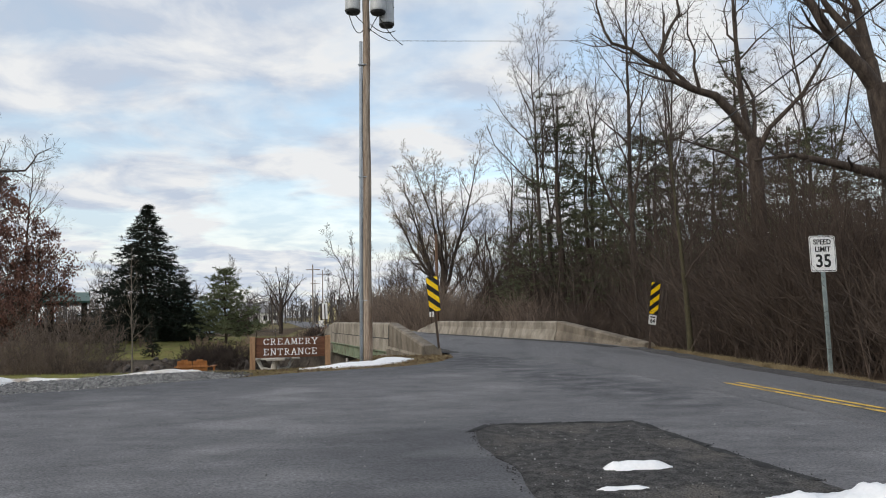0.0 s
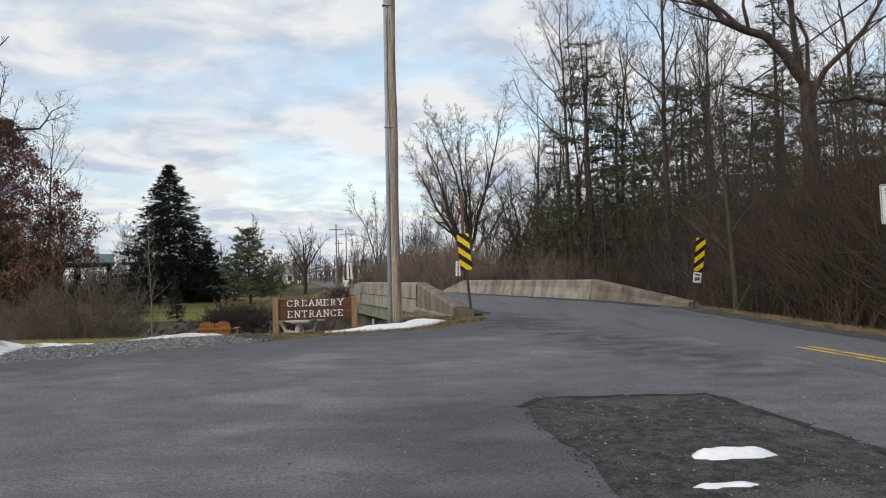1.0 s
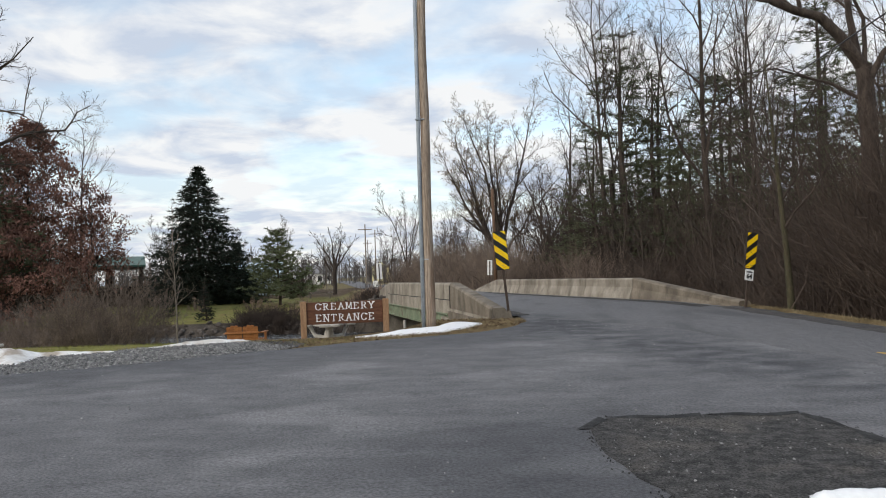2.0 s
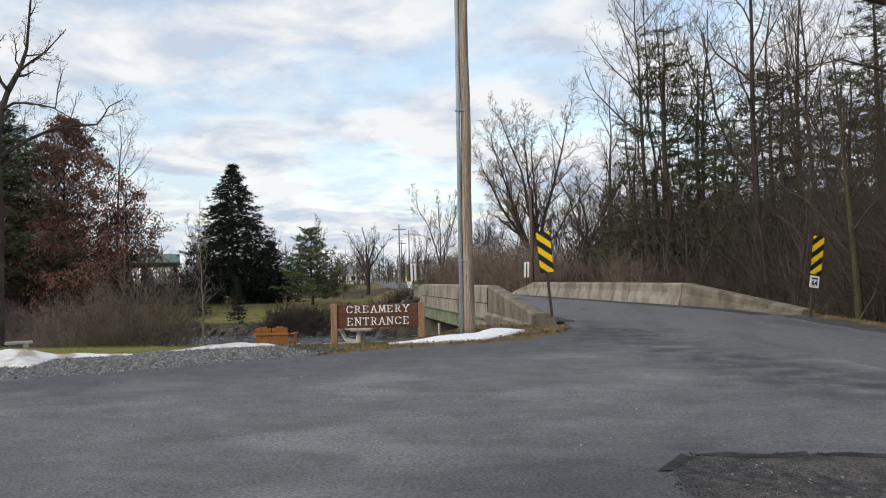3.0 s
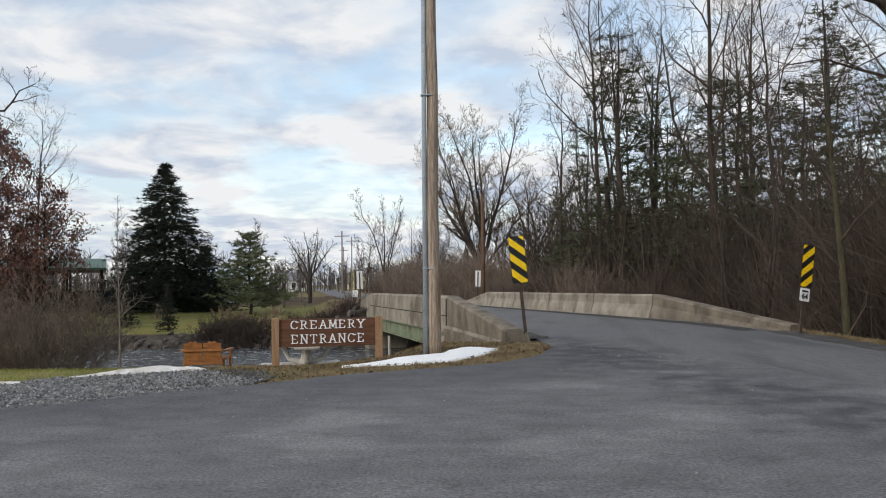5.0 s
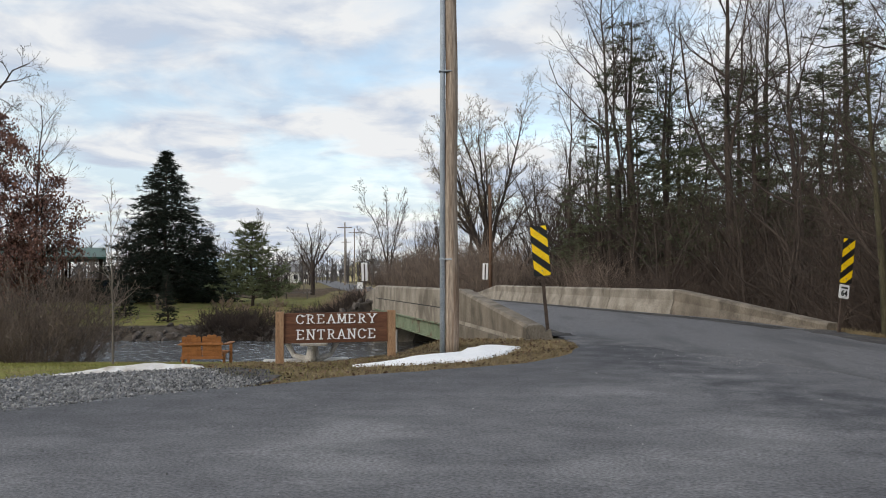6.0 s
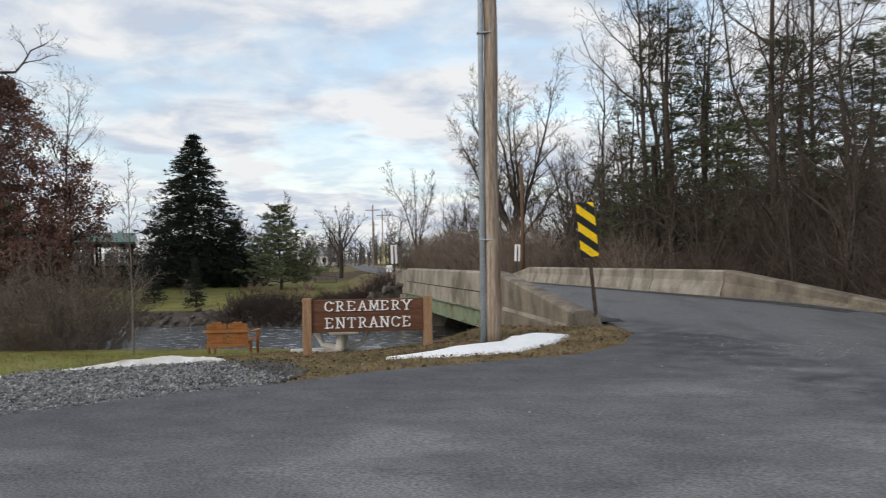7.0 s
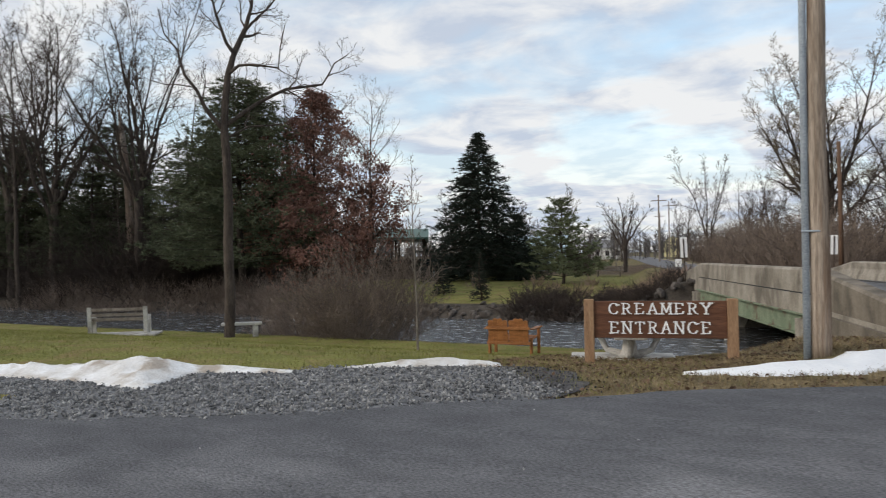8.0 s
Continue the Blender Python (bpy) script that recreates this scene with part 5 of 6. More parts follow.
for x, y, s in ((8.4, 52.5, 0.95), (10.2, 50.6, 1.0), (15.0, 47.1, 1.0), (13.4, 38.5, 0.75), (15.5, 32.5, 0.65), (19, 35, 0.9), (17, 25.0, 0.8), (12.5, 55, 0.9), (18, 55, 1.0), (5.0, 57, 0.72), (7.5, 62, 0.75), (12, 66, 0.85), (3.2, 66, 0.55), (10.3, 25.5, 0.45), (23, 44, 1.0), (15, 61, 0.9)):
    copy_thing(wr.choice(tall), at(x, y, wr.uniform(0, 360), s * wr.uniform(0.92, 1.05)))
for x, y, s in ((14.2, 37.2, 0.75), (16.5, 43.5, 1.0), (6.2, 51.5, 0.8), (13.4, 46.8, 0.95), (11.0, 45.0, 0.72), (18.0, 36.5, 1.0), (19.5, 47, 1.1), (16.4, 31.0, 0.7), (8.6, 55.5, 0.85), (22, 52, 1.1), (4.6, 53, 0.55)):
    copy_thing(wr.choice(pines), at(x, y, wr.uniform(0, 360), s))
for i in range(62):
    y = wr.uniform(24, 62)
    x = (6.6 if y < 32 else 5.6 - 0.16 * (y - 34)) + 2.0 + abs(wr.gauss(0, 5.0))
    copy_thing(young[i % 2], at(x, y, wr.uniform(0, 360), wr.uniform(0.6, 1.15)))
for x, y, s in ((-0.5, 58, 0.8), (-2.5, 66, 1.0), (-3.0, 74, 1.1), (-5.5, 84, 1.1), (-7.5, 92, 1.2), (-1.0, 88, 1.3), (1.5, 64, 1.0), (-9.0, 100, 1.2)):
    copy_thing(young[0 if s > 1 else 1], at(x, y, wr.uniform(0, 360), s))
for i in range(26):
    copy_thing(young[i % 2], at(wr.uniform(-62, -36), wr.uniform(38, 46), wr.uniform(0, 360), wr.uniform(0.6, 1.1)))
for x, y, s in ((11.5, 52, 0.95), (14.5, 52, 0.95), (20, 41, 0.95), (21, 31, 0.85), (14.8, 26.5, 0.6), (17.5, 28, 0.75)):
    copy_thing(wr.choice(pines), at(x, y, wr.uniform(0, 360), s))
spots = []
for i in range(230):
    y = wr.uniform(9, 62)
    edge = 8.6 - 0.02 * (y - 12) if y < 22 else 6.4 if y < 30 else 5.0 - 0.16 * (y - 34)
    x = edge + 1.2 + abs(wr.gauss(0, 5.5))
    spots.append((x, y, 0.7))
thicket("undergrowth", spots, 2.5, 60, BRUSH, "dense dark bare undergrowth in the woods", 91, 0.45, radius=0.011)
thicket("undergrowth", [(wr.uniform(9.4, 13), wr.uniform(15, 26), 0.6) for i in range(45)], 4.2, 48, BRUSH, "tall tangled brambles and saplings at the wood's edge", 92, 0.4, radius=0.010)
thicket("undergrowth", [(wr.uniform(-1, 6) - 0.1 * (y - 45), y, 0.8) for y in np.arange(43, 90, 1.4)], 3.4, 60, BUSH, "brown bare bushes along the road beyond the bridge", 93, 0.4, radius=0.013)

thicket("undergrowth", [(wr.uniform(8.9, 14), wr.uniform(18.0, 25.0), 0.5) for i in range(55)], 6.6, 46, BRUSH, "tall brambles and vines climbing round the roadside trees", 99, 0.28, radius=0.008)
thicket("saplings", [(wr.uniform(4.0, 34), wr.uniform(52, 78), 1.5) for i in range(90)], 8.5, 42, BRUSH, "dense bare saplings deep in the woods", 94, 0.2, radius=0.03)
thicket("saplings", [(wr.uniform(9.5, 30), wr.uniform(22, 52), 1.2) for i in range(80)], 6.0, 34, BRUSH, "dense bare saplings among the tall trees", 95, 0.22, radius=0.016)
thicket("saplings", [(wr.uniform(-75, -38), wr.uniform(42, 60), 1.5) for i in range(80)], 7.5, 42, BRUSH, "dense bare saplings across the brook", 96, 0.22, radius=0.026)

thicket("saplings", [(wr.uniform(-66, -35), wr.uniform(39.5, 45), 1.0) for i in range(80)], 4.6, 50, BRUSH, "tangled bare brush across the brook", 97, 0.4, radius=0.02)

thicket("roadside_brush", [(-8.6 - 0.235 * (y - 60) + 4.2 + wr.uniform(0, 5), y, 0.8) for y in np.arange(52, 112, 1.1)], 4.4, 46, BUSH, "tall bare brush beside the far road", 98, 0.3, radius=0.022)

# willow and its neighbours
bare_tree("willow_tree", at(-0.9, 81), 20, 0.5, 101, "broad bare willow with yellowish twigs", 0.65, 4, (13, 7, 5, 3), twig=TWIG_WILLOW, low=0.2, limb=0.28, cone=0.35, crook=0.2, up=0.05, vase=(10, 4.0, 0.58), thin=0.011)
bare_tree("bare_tree", at(4.4, 72), 14, 0.3, 102, "bare leaning tree beside the willow", 0.7, 3, (11, 7, 6), (-0.15, 0), thin=0.009, limb=0.34, crook=0.28, low=0.2, vase=(4, 4.5, 0.6))
far_a = bare_tree("bare_tree", at(-13.6, 102), 14.5, 0.22, 103, "bare tree beyond the road", 0.65, 3, (13, 7, 5), low=0.15, limb=0.28, cone=0.45, up=0.06, vase=(4, 3.2, 0.26), thin=0.012)
bare_tree("y_shaped_tree", at(-16.4, 69.5), 7.0, 0.2, 104, "dark pollarded tree with upturned branches", 0.6, 3, (7, 4, 3), up=0.1, crook=0.2, low=0.3, limb=0.3, cone=0.3, vase=(6, 2.8, 0.75), thin=0.01)
bush = bare_tree("young_birch", at(-19.5, 64), 6.5, 0.07, 105, "pale bare young tree with upright twigs", 0.42, 4, (14, 6, 5, 4), bark=BARK_PALE, twig=BARK_PALE, low=0.15, limb=0.42, up=0.12)
conifer("young_pine", at(-15.2, 48.5), 5.0, 5.4, 106, "young open pine on the far lawn", PINE_LIGHT, 0.06, 17, 9, -0.22, 0.32, 1.1, 18, 0.8, ragged=(0.5, 1.15), thick=0.08)
conifer("spruce_tree", at(-22.3, 52.4), 10.1, 9.8, 107, "dark dense Norway spruce with drooping boughs", SPRUCE, 0.02, 44, 13, 0.2, 0.36, 1.12, 20, 0.95, 0.0, "", (0.5, 1.2))
conifer("spruce_tree", at(-19.6, 52.6), 4.4, 5.6, 108, "smaller dark spruce beside the tall one", SPRUCE, 0.02, 22, 11, 0.15, 0.32, 0.9, 18, 0.94)
conifer("dwarf_spruce", at(-16.2, 38.8), 2.3, 1.3, 109, "small dark conical evergreen on the bank", SPRUCE, 0.02, 16, 9, 0.0, 0.13, 0.9, 16, 0.85)
conifer("dwarf_spruce", at(-19.6, 41.5), 1.6, 1.4, 110, "low rounded evergreen shrub", SPRUCE, 0.02, 12, 9, 0.0, 0.13, 1.6, 16, 0.75)
oak = dict(leaves=OAK_LEAF, up=0.0, crook=0.16, low=0.1, cone=0.88)
bare_tree("oak_tree", at(-27.5, 41.0), 11.4, 0.16, 120, "young pin oak holding dry red-brown leaves", 1.1, 4, (34, 7, 4, 3), leaf_n=38000, leaf_s=0.08, limb=0.55, **oak)
bare_tree("oak_tree", at(-24.9, 42.6), 6.8, 0.13, 121, "rounded oak with few dry brown leaves", 0.85, 4, (16, 6, 5, 4), leaf_n=9000, leaf_s=0.08, leaves=OAK_LEAF, limb=0.45, low=0.2, cone=0.4)
bare_tree("oak_tree", at(-27.2, 39.4), 6.4, 0.12, 122, "low oak with dry red-brown leaves", 1.05, 4, (26, 6, 4, 3), leaf_n=34000, leaf_s=0.08, limb=0.75, **oak)
conifer("white_pine", at(-29.8, 37.2), 12.2, 10.5, 130, "broad dense white pine by the brook", PINE, 0.17, 38, 13, 0.0, 0.32, 1.7, 20, 0.78)
conifer("white_pine", at(-35.2, 41.0), 10.2, 7.6, 131, "dense white pine by the brook", PINE, 0.18, 28, 12, 0.05, 0.32, 1.5, 18, 0.75)
conifer("white_pine", at(-44.0, 40.5), 11.5, 9.0, 132, "dense dark evergreen in the woods across the brook", PINE, 0.16, 28, 12, 0.05, 0.36, 1.4, 16, 0.8)
conifer("white_pine", at(-50.0, 38.0), 11.0, 9.5, 133, "dense dark evergreen in the woods across the brook", PINE, 0.16, 28, 12, 0.05, 0.36, 1.4, 16, 0.8)
forked = [
    ([(0, 0, -0.4), (0.04, 0.05, 1.2), (0.0, 0.05, 2.8), (0.05, 0, 4.2), (0, 0, 5.7), (-0.05, 0, 6.4), (0.02, 0, 7.4), (0.1, 0, 8.05), (0.27, 0.1, 8.72)], 0.165, 0.085, 0),
    ([(0.27, 0.1, 8.72), (0.6, 0.2, 9.5), (0.77, 0.3, 10.2), (0.9, 0.3, 12.0)], 0.1, 0.03, 6),
    ([(0.27, 0.1, 8.7), (0.1, -0.1, 8.95), (-0.19, -0.2, 9.85), (-0.24, -0.3, 10.2), (-0.4, -0.3, 11.6)], 0.065, 0.02, 5),
    ([(0.55, 0.2, 9.4), (0.94, 0.1, 9.74), (1.39, 0, 10.08), (2.0, 0, 10.9)], 0.05, 0.015, 4),
    ([(0.06, 0, 8.0), (0.49, -0.2, 8.25), (0.94, -0.3, 8.25), (1.73, -0.4, 8.1), (1.8, -0.4, 8.72), (1.95, -0.4, 9.4)], 0.055, 0.012, 5),
    ([(0.0, 0, 6.47), (0.83, 0.3, 7.15), (1.34, 0.5, 7.48), (1.73, 0.6, 7.69), (2.86, 0.7, 7.84), (3.08, 0.7, 8.16), (3.25, 0.7, 8.5), (3.7, 0.7, 8.78)], 0.075, 0.012, 8),
    ([(1.73, 0.6, 7.69), (2.07, 0.6, 7.48), (2.46, 0.7, 7.26)], 0.03, 0.01, 2),
    ([(-0.03, 0, 6.3), (-0.52, -0.2, 6.92), (-0.75, -0.3, 7.48), (-1.09, -0.4, 7.94), (-1.31, -0.4, 8.72), (-1.65, -0.5, 9.17), (-1.82, -0.5, 9.9)], 0.075, 0.015, 6),
    ([(0.05, 0, 6.1), (0.6, 0.4, 6.5), (1.5, 0.7, 6.6), (2.2, 0.8, 6.3)], 0.035, 0.01, 4),
]
bare_tree("lawn_tree", at(-17.8, 23.75, 27.3), 12, 0.19, 147, "bare tree with wide crooked limbs on the lawn", 0.75, 3, (6, 6, 5, 3), stems=forked, limb=0.45, low=0.2, crook=0.24)
bare_tree("sapling", at(-8.3, 18.6), 3.4, 0.026, 141, "thin pale bare sapling on the lawn", 0.75, 2, (20, 4), bark=BARK_PALE, twig=BARK_PALE, low=0.35, limb=0.2, cone=0.75, sway=0.02)
broad = bare_tree("spreading_tree", at(-38.6, 38.0), 19, 0.3, 161, "tall dark bare tree with ascending limbs", 0.75, 4, (12, 6, 4, 3), low=0.12, limb=0.3, cone=0.4, crook=0.2, up=0.06, vase=(6, 7.0, 0.42), thin=0.008)
copy_thing(broad, at(-44.6, 36.4, 140, 0.95))
copy_thing(broad, at(-48.6, 36.2, 250, 1.05))
copy_thing(broad, at(-33.5, 46.0, 80, 0.8))
snag = thing("dead_tree", at(-40.6, 39.0), "broken dead tree trunk with peeling bark", "tree")
part("trunk", Mesh().tube([(0, 0, -0.2), (0.05, 0, 3), (-0.15, 0, 6), (-0.4, 0, 8), (-0.75, 0, 10.5), (-1.0, 0, 12)], [0.33, 0.29, 0.26, 0.23, 0.18, 0.05], 10), SNAG, snag, smooth=True)
for x, y, s in ((-46.7, 38, 0.9), (-43.4, 42.4, 1.05), (-45.4, 34.6, 0.85), (-50, 40, 1.0), (-38, 46, 0.8), (-55, 37, 1.0), (-48, 50, 1.0), (-60, 30, 1.0), (-33, 55, 0.7), (-42, 56, 0.85), (-54, 47, 1.0), (-64, 40, 1.0)):
    copy_thing(wr.choice(tall), at(x, y, wr.uniform(0, 360), s))
for x, y, s in ((-43.6, 38.5, 0.8), (-47, 43.5, 0.95), (-51.5, 36, 0.9), (-38.6, 43, 0.7), (-57, 42, 1.0), (-41, 40, 0.55), (-46, 40.5, 0.6), (-50.5, 41, 0.7), (-37.5, 40, 0.5), (-54, 38, 0.7), (-44.5, 36.6, 0.5), (-48.5, 37.2, 0.6), (-40, 45.5, 0.8), (-44, 47, 0.9), (-50, 46, 0.9), (-35.8, 44.5, 0.7), (-53, 33.5, 0.6), (-60, 36, 0.8)):
    copy_thing(wr.choice(pines), at(x, y, wr.uniform(0, 360), s))
for x, y, s in ((-9.5, 118, 0.7), (-45, 120, 0.75), (-52, 108, 0.8), (-38, 100, 0.6), (-60, 95, 0.7), (-70, 110, 0.8), (-31, 130, 0.7), (-6, 96, 0.7), (-2, 108, 0.9), (-22, 140, 0.8), (-12, 150, 0.9), (-8, 130, 0.8), (-75, 85, 0.7), (-58, 78, 0.6), (-40, 86, 0.5), (-49, 72, 0.5), (2, 98, 0.9), (8, 90, 0.9), (14, 82, 0.95)):
    copy_thing(far_a, at(x, y, wr.uniform(0, 360), s))
for x, y, s in ((-21.5, 66, 0.8), (-17.8, 72, 0.75), (-27, 76, 0.7), (-32, 68, 0.8)):
    copy_thing(bush, at(x, y, wr.uniform(0, 360), s))

# bushes along the brook
shrub("riverside_bush", at(-14.3, 26.0), 3.4, 3.7, 100, 150, "broad rounded bare bush on the brook's near bank", BUSH)
shrub("riverside_bush", at(-16.0, 26.3), 2.9, 3.2, 66, 158, "bare brown bush beside a taller one", BUSH)
shrub("riverside_bush", at(-17.6, 26.4), 1.8, 2.8, 36, 159, "low bare brush along the near bank", BUSH)
shrub("riverside_bush", at(-19.0, 26.6), 1.2, 2.4, 20, 160, "low bare brush along the near bank", BUSH)
thicket("riverside_bush", [(wr.uniform(-46, -18), wr.uniform(33.4, 36.5), 0.6) for i in range(80)], 1.6, 50, BUSH, "bare brown bushes on the far bank", 151, 0.5, radius=0.011)
thicket("riverside_bush", [(wr.uniform(-70, -36), wr.uniform(35, 44), 0.8) for i in range(130)], 5.0, 46, BRUSH, "dark bare thicket on the far bank", 152, 0.5, radius=0.015)
thicket("riverside_bush", [(wr.uniform(-13.2, -6.5), wr.uniform(35.0, 37.5), 0.35) for i in range(34)], 0.95, 70, BRUSH, "matted dark bushes on the far bank by the bridge", 153, 0.7, radius=0.012)
thicket("riverside_bush", [(wr.uniform(-10.5, -6.2), wr.uniform(38, 43), 0.5) for i in range(16)], 0.6, 60, BRUSH_TAN, "low tan-brown shrubs beside the bridge end", 154, 0.6, radius=0.012)
for x, y, h in ((-19.8, 46, 0.8), (-14.2, 44, 0.7), (-16.4, 46.8, 0.8), (-11.8, 41, 0.8), (-18.6, 44.5, 0.5), (-13.2, 47.5, 0.6)):
    shrub("garden_shrub", at(x, y), h, h * 1.5, 18, int(x * -10), "low dry tan shrub on the far lawn", BRUSH_TAN, (6, 4, 3))
thicket("far_brush", [(wr.uniform(-75, -22), wr.uniform(74, 92), 1.6) for i in range(90)] + [(-8.8 - 0.241 * (y - 60) + wr.uniform(6, 14), y, 1.0) for y in np.arange(60, 150, 2.2)], 2.6, 26, BRUSH, "distant bare hedgerow", 156, 0.4, radius=0.03)
fw = Mesh()
for i in range(3600):
    a = radians(wr.uniform(-75, 85))
    r = wr.uniform(140, 330)
    x, y = -r * math.sin(a), r * math.cos(a)
    h = wr.uniform(4.0, 10.5)
    w = h * wr.uniform(0.18, 0.32)
    fw.tube([(x, y, -1), (x + wr.gauss(0, 0.3), y, h * 0.75)], [0.14, 0.04], 3, caps=False)
    for k in range(20):
        f = wr.uniform(0.15, 0.8)
        q, e = wr.uniform(0, 6.28), wr.uniform(0.3, 1.0) * math.sqrt(1 - (1.6 * f - 0.7) ** 2)
        fw.tube([(x, y, h * f), (x + w * e * math.cos(q), y + w * e * math.sin(q), h * (f + wr.uniform(0.06, 0.22)))], [0.07, 0.02], 3, caps=False)
structure("far_woods", fw, HEDGE, "grey-brown distant woods along the skyline", "woods", kind="stuff")

# rocks along the far bank
rk = Mesh()
rr = random.Random(77)
for i in range(900):
    x = rr.uniform(-34, -5)
    y = 34.2 + 0.5 * noise.noise((x * 0.3, 0, 0)) + abs(rr.gauss(0, 0.8))
    pebble(rk, rr, x, y, gz(x, y) + 0.03, rr.uniform(0.07, 0.24))
structure("bank_rocks", rk, ROCK, "dark tumbled rocks lining the far bank", "rocks", kind="stuff")


# grass
def blades(name, count, place, h, material, label, seed):
    rng = random.Random(seed)
    m = Mesh()
    while len(m.f) < count:
        x, y = place(rng)
        if x is None:
            continue
        z = gz(x, y)
        a = rng.uniform(0, 6.28)
        hh = h * rng.uniform(0.4, 1.2)
        dx, dy = math.cos(a) * 0.006, math.sin(a) * 0.006
        lx, ly = rng.gauss(0, hh * 0.5), rng.gauss(0, hh * 0.5)
        o = len(m.v)
        m.v += [(x - dx, y - dy, z - 0.01), (x + dx, y + dy, z - 0.01), (x + lx, y + ly, z + hh)]
        m.f.append((o, o + 1, o + 2))
    structure(name, m, material, label, "grass", kind="stuff")


DRIVE_POLY = DRIVE_EDGE + [(6, 10), (6, -10), (-60, -40)]


def verge(rng):
    x, y = rng.uniform(-5.6, 0.35), rng.uniform(13.2, 19.5)
    if inside(DRIVE_POLY, x, y) or inside(GRAVEL_STRIP, x, y) or (inside(TONGUE, x, y) and rng.random() < 0.85) or x > -0.2 - 0.25 * max(0, y - 18.2) and y > 18.0 or (y > 17 and x > 0.2):
        return None, None
    return x, y


def right_verge(rng):
    y = rng.uniform(8, 24)
    e = 8.3 - 0.232 * (y - 9.8) if y < 20.6 else 6.1
    return e + 0.05 + abs(rng.gauss(0, 0.35)), y


def lawn(rng):
    x, y = rng.uniform(-26, -3), rng.uniform(12.5, 25.0)
    return (None, None) if inside(GRAVEL_STRIP, x, y) or inside(DRIVE_POLY, x, y) or y < 13.2 else (x, y)


blades("dry_grass", 30000, verge, 0.048, DRY_GRASS, "matted dry tan grass round sign and pole", 201)
blades("dry_grass", 16000, right_verge, 0.08, DRY_GRASS, "dry tan grass along the road edge", 202)
blades("lawn_grass", 60000, lawn, 0.045, GREEN_GRASS, "short green lawn grass", 203)




def patch_weeds(rng):
    x, y = rng.gauss(1.75, 0.3), rng.gauss(4.75, 0.22)
    return (x, y) if inside(PATCH, x, y) else (None, None)


blades("weeds", 700, patch_weeds, 0.035, GREEN_GRASS, "sparse weeds in the broken pavement", 204)
litter = Mesh()
lr = random.Random(205)
while len(litter.f) < 2600:
    x, y = verge(lr)
    if x is None:
        continue
    e = Euler((lr.gauss(0, 0.4), lr.gauss(0, 0.4), lr.uniform(0, 6))).to_matrix()
    k = lr.uniform(0.015, 0.04)
    o = len(litter.v)
    litter.v += [tuple(Vector((x, y, gz(x, y) + 0.025)) + e @ Vector(v) * k) for v in ((-1, 0, 0), (0, -0.55, 0.15), (1.1, 0, 0), (0, 0.55, 0.15))]
    litter.f.append((o, o + 1, o + 2, o + 3))
structure("leaf_litter", litter, LITTER, "dead brown leaves in the dry grass", "leaves", kind="stuff")


# ---- buildings and things far off ----
def gable(name, m, w, d, h, rise, wall, roof, label, windows=(), over=0.3):
    t = thing(name, m, label, "building")
    wm = Mesh().prism([(-w / 2, -0.5), (w / 2, -0.5), (w / 2, h), (-w / 2, h)], -d / 2, d / 2)
    wm.add([(-w / 2, -d / 2, h), (-w / 2, d / 2, h), (-w / 2, 0, h + rise), (w / 2, -d / 2, h), (w / 2, d / 2, h), (w / 2, 0, h + rise)], [(0, 1, 2), (3, 5, 4)])
    part("wall", wm, wall, t)
    for s in (-1, 1):
        rm = Mesh()
        e = d / 2 + over
        rm.v = [(x, y, z + dz) for dz in (0, 0.12) for x, y, z in ((-w / 2 - over, s * e, h - rise * over / (d / 2)), (w / 2 + over, s * e, h - rise * over / (d / 2)), (w / 2 + over, 0, h + rise), (-w / 2 - over, 0, h + rise))]
        rm.f = [(0, 1, 2, 3), (7, 6, 5, 4), (0, 4, 5, 1), (1, 5, 6, 2), (2, 6, 7, 3), (3, 7, 4, 0)]
        part("roof", rm, roof, t)
    for x, z, ww, hh in windows:
        wd = part("window", Mesh().box(x, -d / 2 - 0.03, z, ww + 0.16, 0.06, hh + 0.16), WHITE, t)
        part("pane", Mesh().box(x, -d / 2 - 0.07, z, ww, 0.03, hh), DARK_GLASS, wd)
    return t


gable("far_house", at(-48.5, 190, 8), 8, 7, 2.9, 1.9, SIDING, ROOF_GREY, "distant white house with grey roof", ((-2.5, 1.5, 1, 1.2), (0, 1.5, 1, 1.2), (2.5, 1.5, 1, 1.2)))
gable("far_house", at(-39.5, 230, 100), 7, 6, 4.4, 1.8, SIDING_YELLOW, ROOF_GREY, "distant pale yellow two-storey house", ((-1.8, 1.4, 0.9, 1.2), (1.8, 1.4, 0.9, 1.2), (-1.8, 3.6, 0.9, 1.1), (1.8, 3.6, 0.9, 1.1)))
gable("pale_blue_building", at(-27.6, 78.3, 20), 6.0, 7.0, 2.4, 1.1, PALE_BLUE, PALE_BLUE, "pale blue metal building behind the spruce", ((-1.5, 1.2, 0.9, 0.7),))
gable("far_house", at(17, 76, -25), 3.0, 3, 1.6, 0.7, SIDING, BLUE, "house with a blue roof glimpsed through the woods", ((0, 0.9, 0.8, 0.6),))
pav = thing("pavilion", Matrix.Translation((0, 0, 0.45)) @ at(-33.6, 57.5, 28), "open pavilion with a green metal roof", "pavilion")
part("roof", Mesh().prism([(-6, 2.5), (6, 2.5), (6, 2.64), (0, 3.5), (-6, 2.64)], -4, 4, Matrix.Rotation(radians(90), 4, "Z")), ROOF_GREEN, pav)
for x in (-3.7, -1.3, 1.3, 3.7):
    for y in (-5.5, 0, 5.5):
        part("post", Mesh().box(x, y, 1.0, 0.18, 0.18, 3.3), BARK, pav)
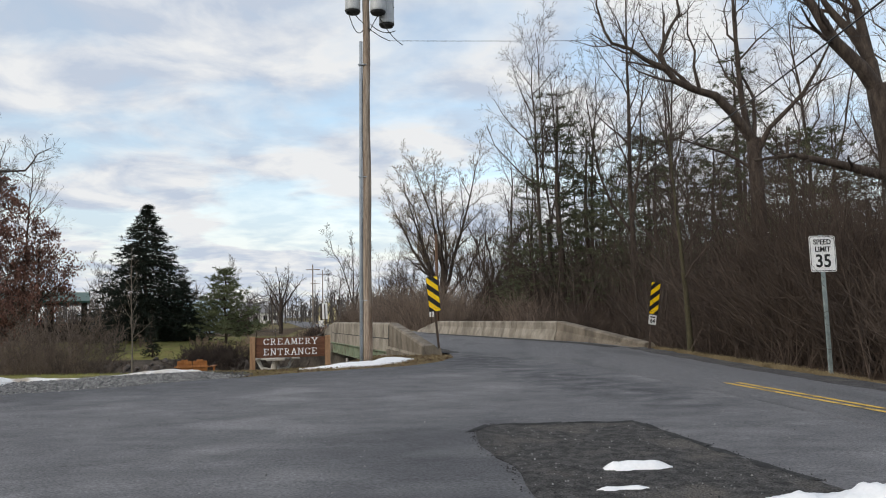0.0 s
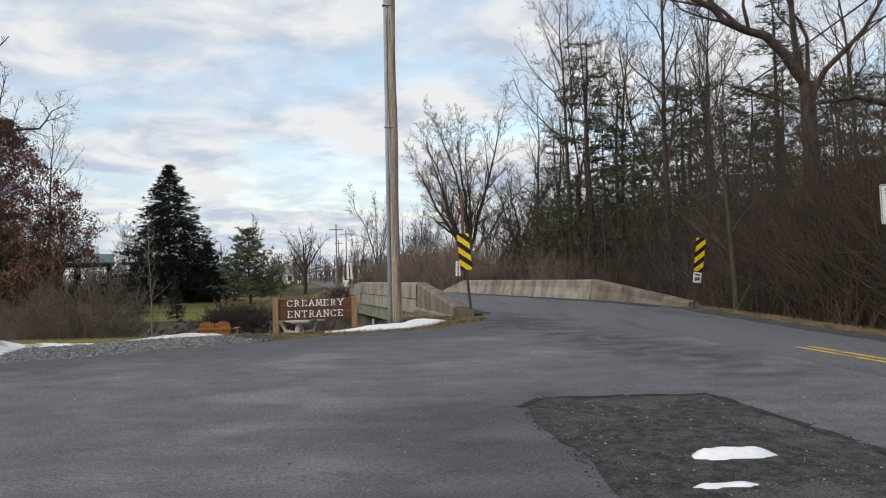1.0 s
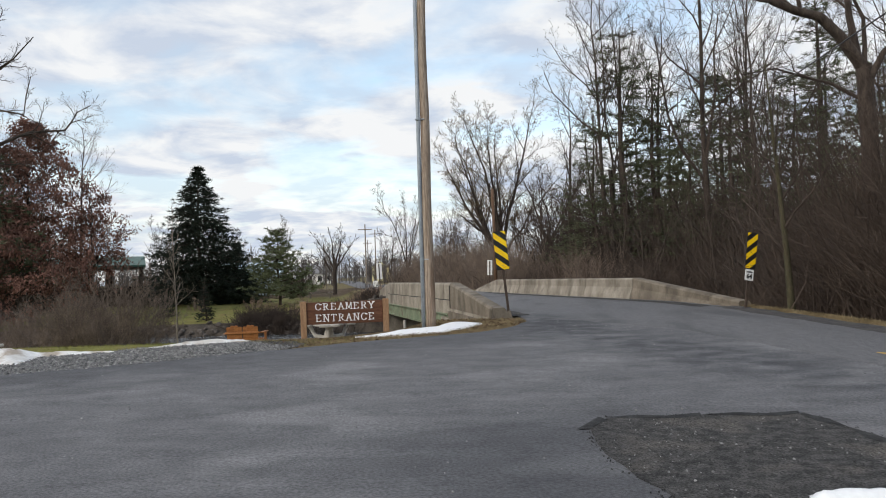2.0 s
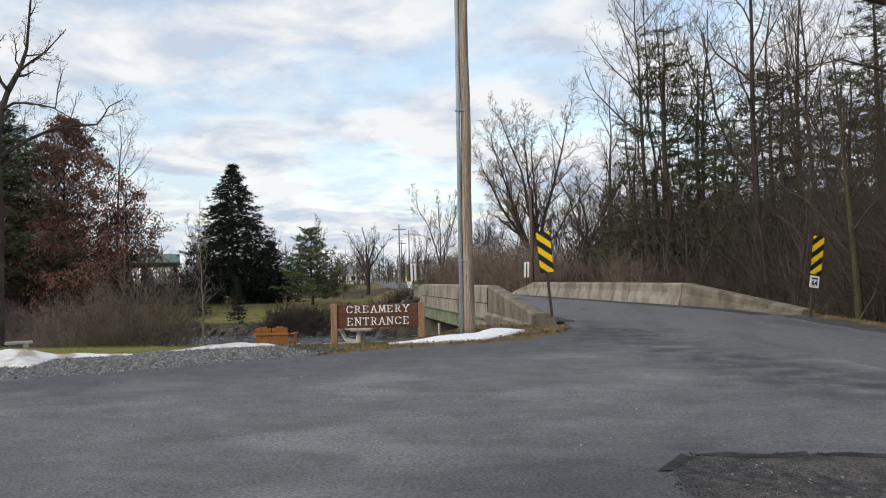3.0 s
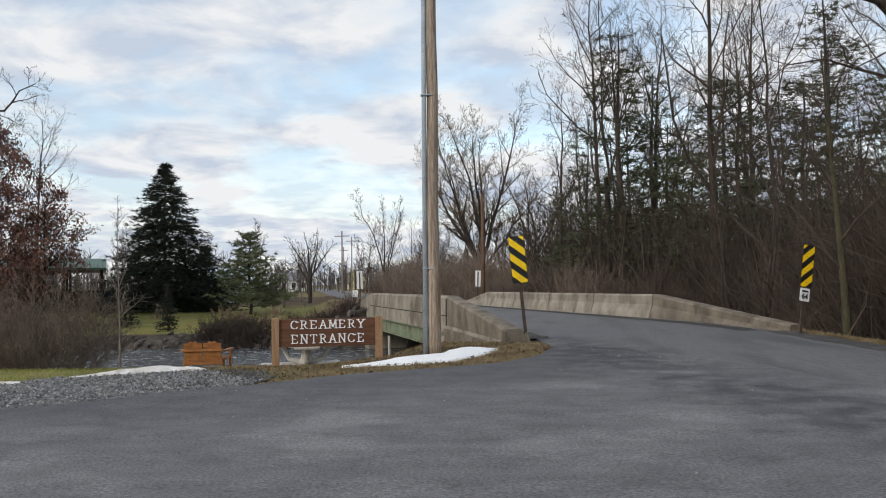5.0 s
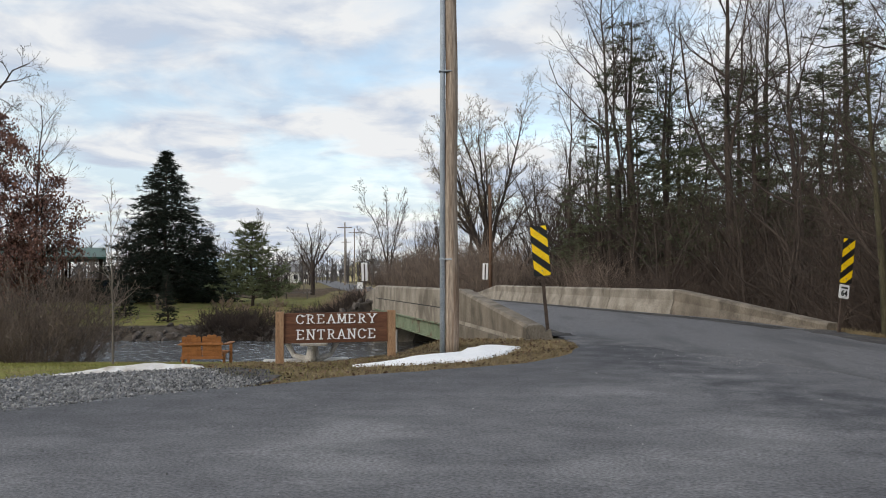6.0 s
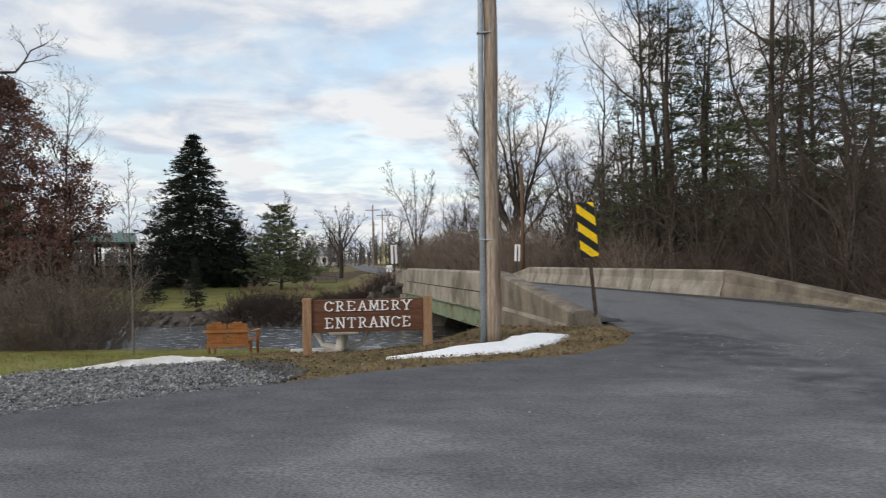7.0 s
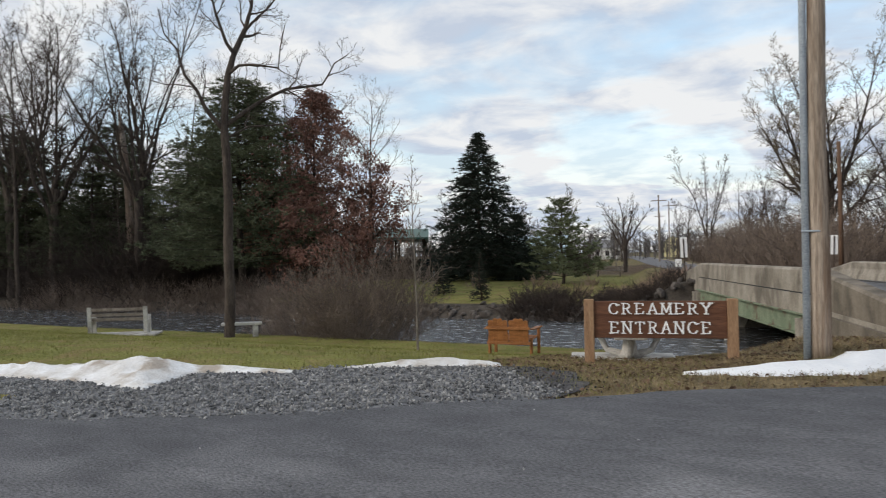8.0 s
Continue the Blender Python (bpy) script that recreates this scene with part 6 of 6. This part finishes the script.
# dark panel added to stand in for the shade under the roof
part("back_wall", Mesh().box(3.6, 0, 1.0, 0.12, 10.8, 3.0), BARK, pav, "dark panel added for the shade inside the pavilion")
for i in (-1, 1):
    part("bench_wall", Mesh().box(0, 5.2 * i, 0.2, 7.4, 0.15, 1.5), BARK, pav)
car = thing("parked_car", at(-24.4, 63, 15), "dark parked car behind the spruce", "car")
body = [(-2.1, 0.35), (2.1, 0.35), (2.15, 0.75), (1.9, 0.9), (1.1, 0.98), (0.6, 1.42), (-1.1, 1.45), (-1.7, 1.0), (-2.1, 0.95)]
part("body", Mesh().prism(body, -0.85, 0.85), DARK_PAINT, car)
part("side_window", Mesh().prism([(-1.4, 1.0), (0.85, 1.0), (0.5, 1.36), (-1.05, 1.38)], -0.86, 0.86), DARK_GLASS, car)
for x in (-1.3, 1.3):
    for y in (-0.8, 0.8):
        wh = part("wheel", Mesh().tube([(x, y - 0.1, 0.33), (x, y + 0.1, 0.33)], [0.33, 0.33], 16), BLACK, car)
        part("rim", Mesh().tube([(x, y - 0.11, 0.33), (x, y + 0.11, 0.33)], [0.2, 0.2], 12), STEEL, wh)
car2 = copy_thing(car, at(-30.5, 60, 100))
car2["label"] = "dark parked car beside the pavilion"
pt = thing("picnic_table", at(-15.5, 60.5, 12), "grey weathered picnic table on the far lawn", "table")
for i in range(4):
    part("top_plank", Mesh().box(0, -0.3 + 0.2 * i, 0.75, 2.2, 0.18, 0.04), GREY_WOOD, pt)
for y in (-0.72, 0.72):
    part("seat_plank", Mesh().box(0, y, 0.45, 2.2, 0.26, 0.04), GREY_WOOD, pt)
for x in (-0.8, 0.8):
    for s in (-1, 1):
        part("leg", Mesh().tube([(x, 0.25 * s, 0.74), (x, 0.65 * s, 0.0)], [0.05, 0.05], 4), GREY_WOOD, pt)
for x, y, h in ((-21.5, 112.5, 9.5), (-25.2, 142, 10.5), (-32, 170, 10)):
    fp = thing("utility_pole", at(x, y), "distant wooden utility pole with crossarm", "utility pole", "far poles")
    part("shaft", Mesh().tube([(0, 0, -0.3), (0, 0, h)], [0.13, 0.09], 8), GREY_WOOD, fp)
    part("crossarm", Mesh().box(0, 0, h - 0.8, 2.2, 0.1, 0.12), GREY_WOOD, fp)
stub = thing("utility_pole", at(-0.75, 47.0), "short brown wooden pole at the far end of the bridge", "utility pole")
part("shaft", Mesh().tube([(0, 0, -0.3), (0.04, 0, 3.5), (0.02, 0, 7.0)], [0.12, 0.105, 0.09], 12), BROWN_POLE, stub, smooth=True)
mb = thing("roadside_sign", at(-7.6, 42.6, 5), "small white plate on a roadside post", "road sign")
part("post", Mesh().box(0, 0, 0.9, 0.06, 0.04, 1.9), RUST_POST, mb)
part("plate", Mesh().prism(rounded(0.3, 0.36, 0.03), -0.03, -0.022, Matrix.Translation((0, 0, 0.62))), WHITE, mb)
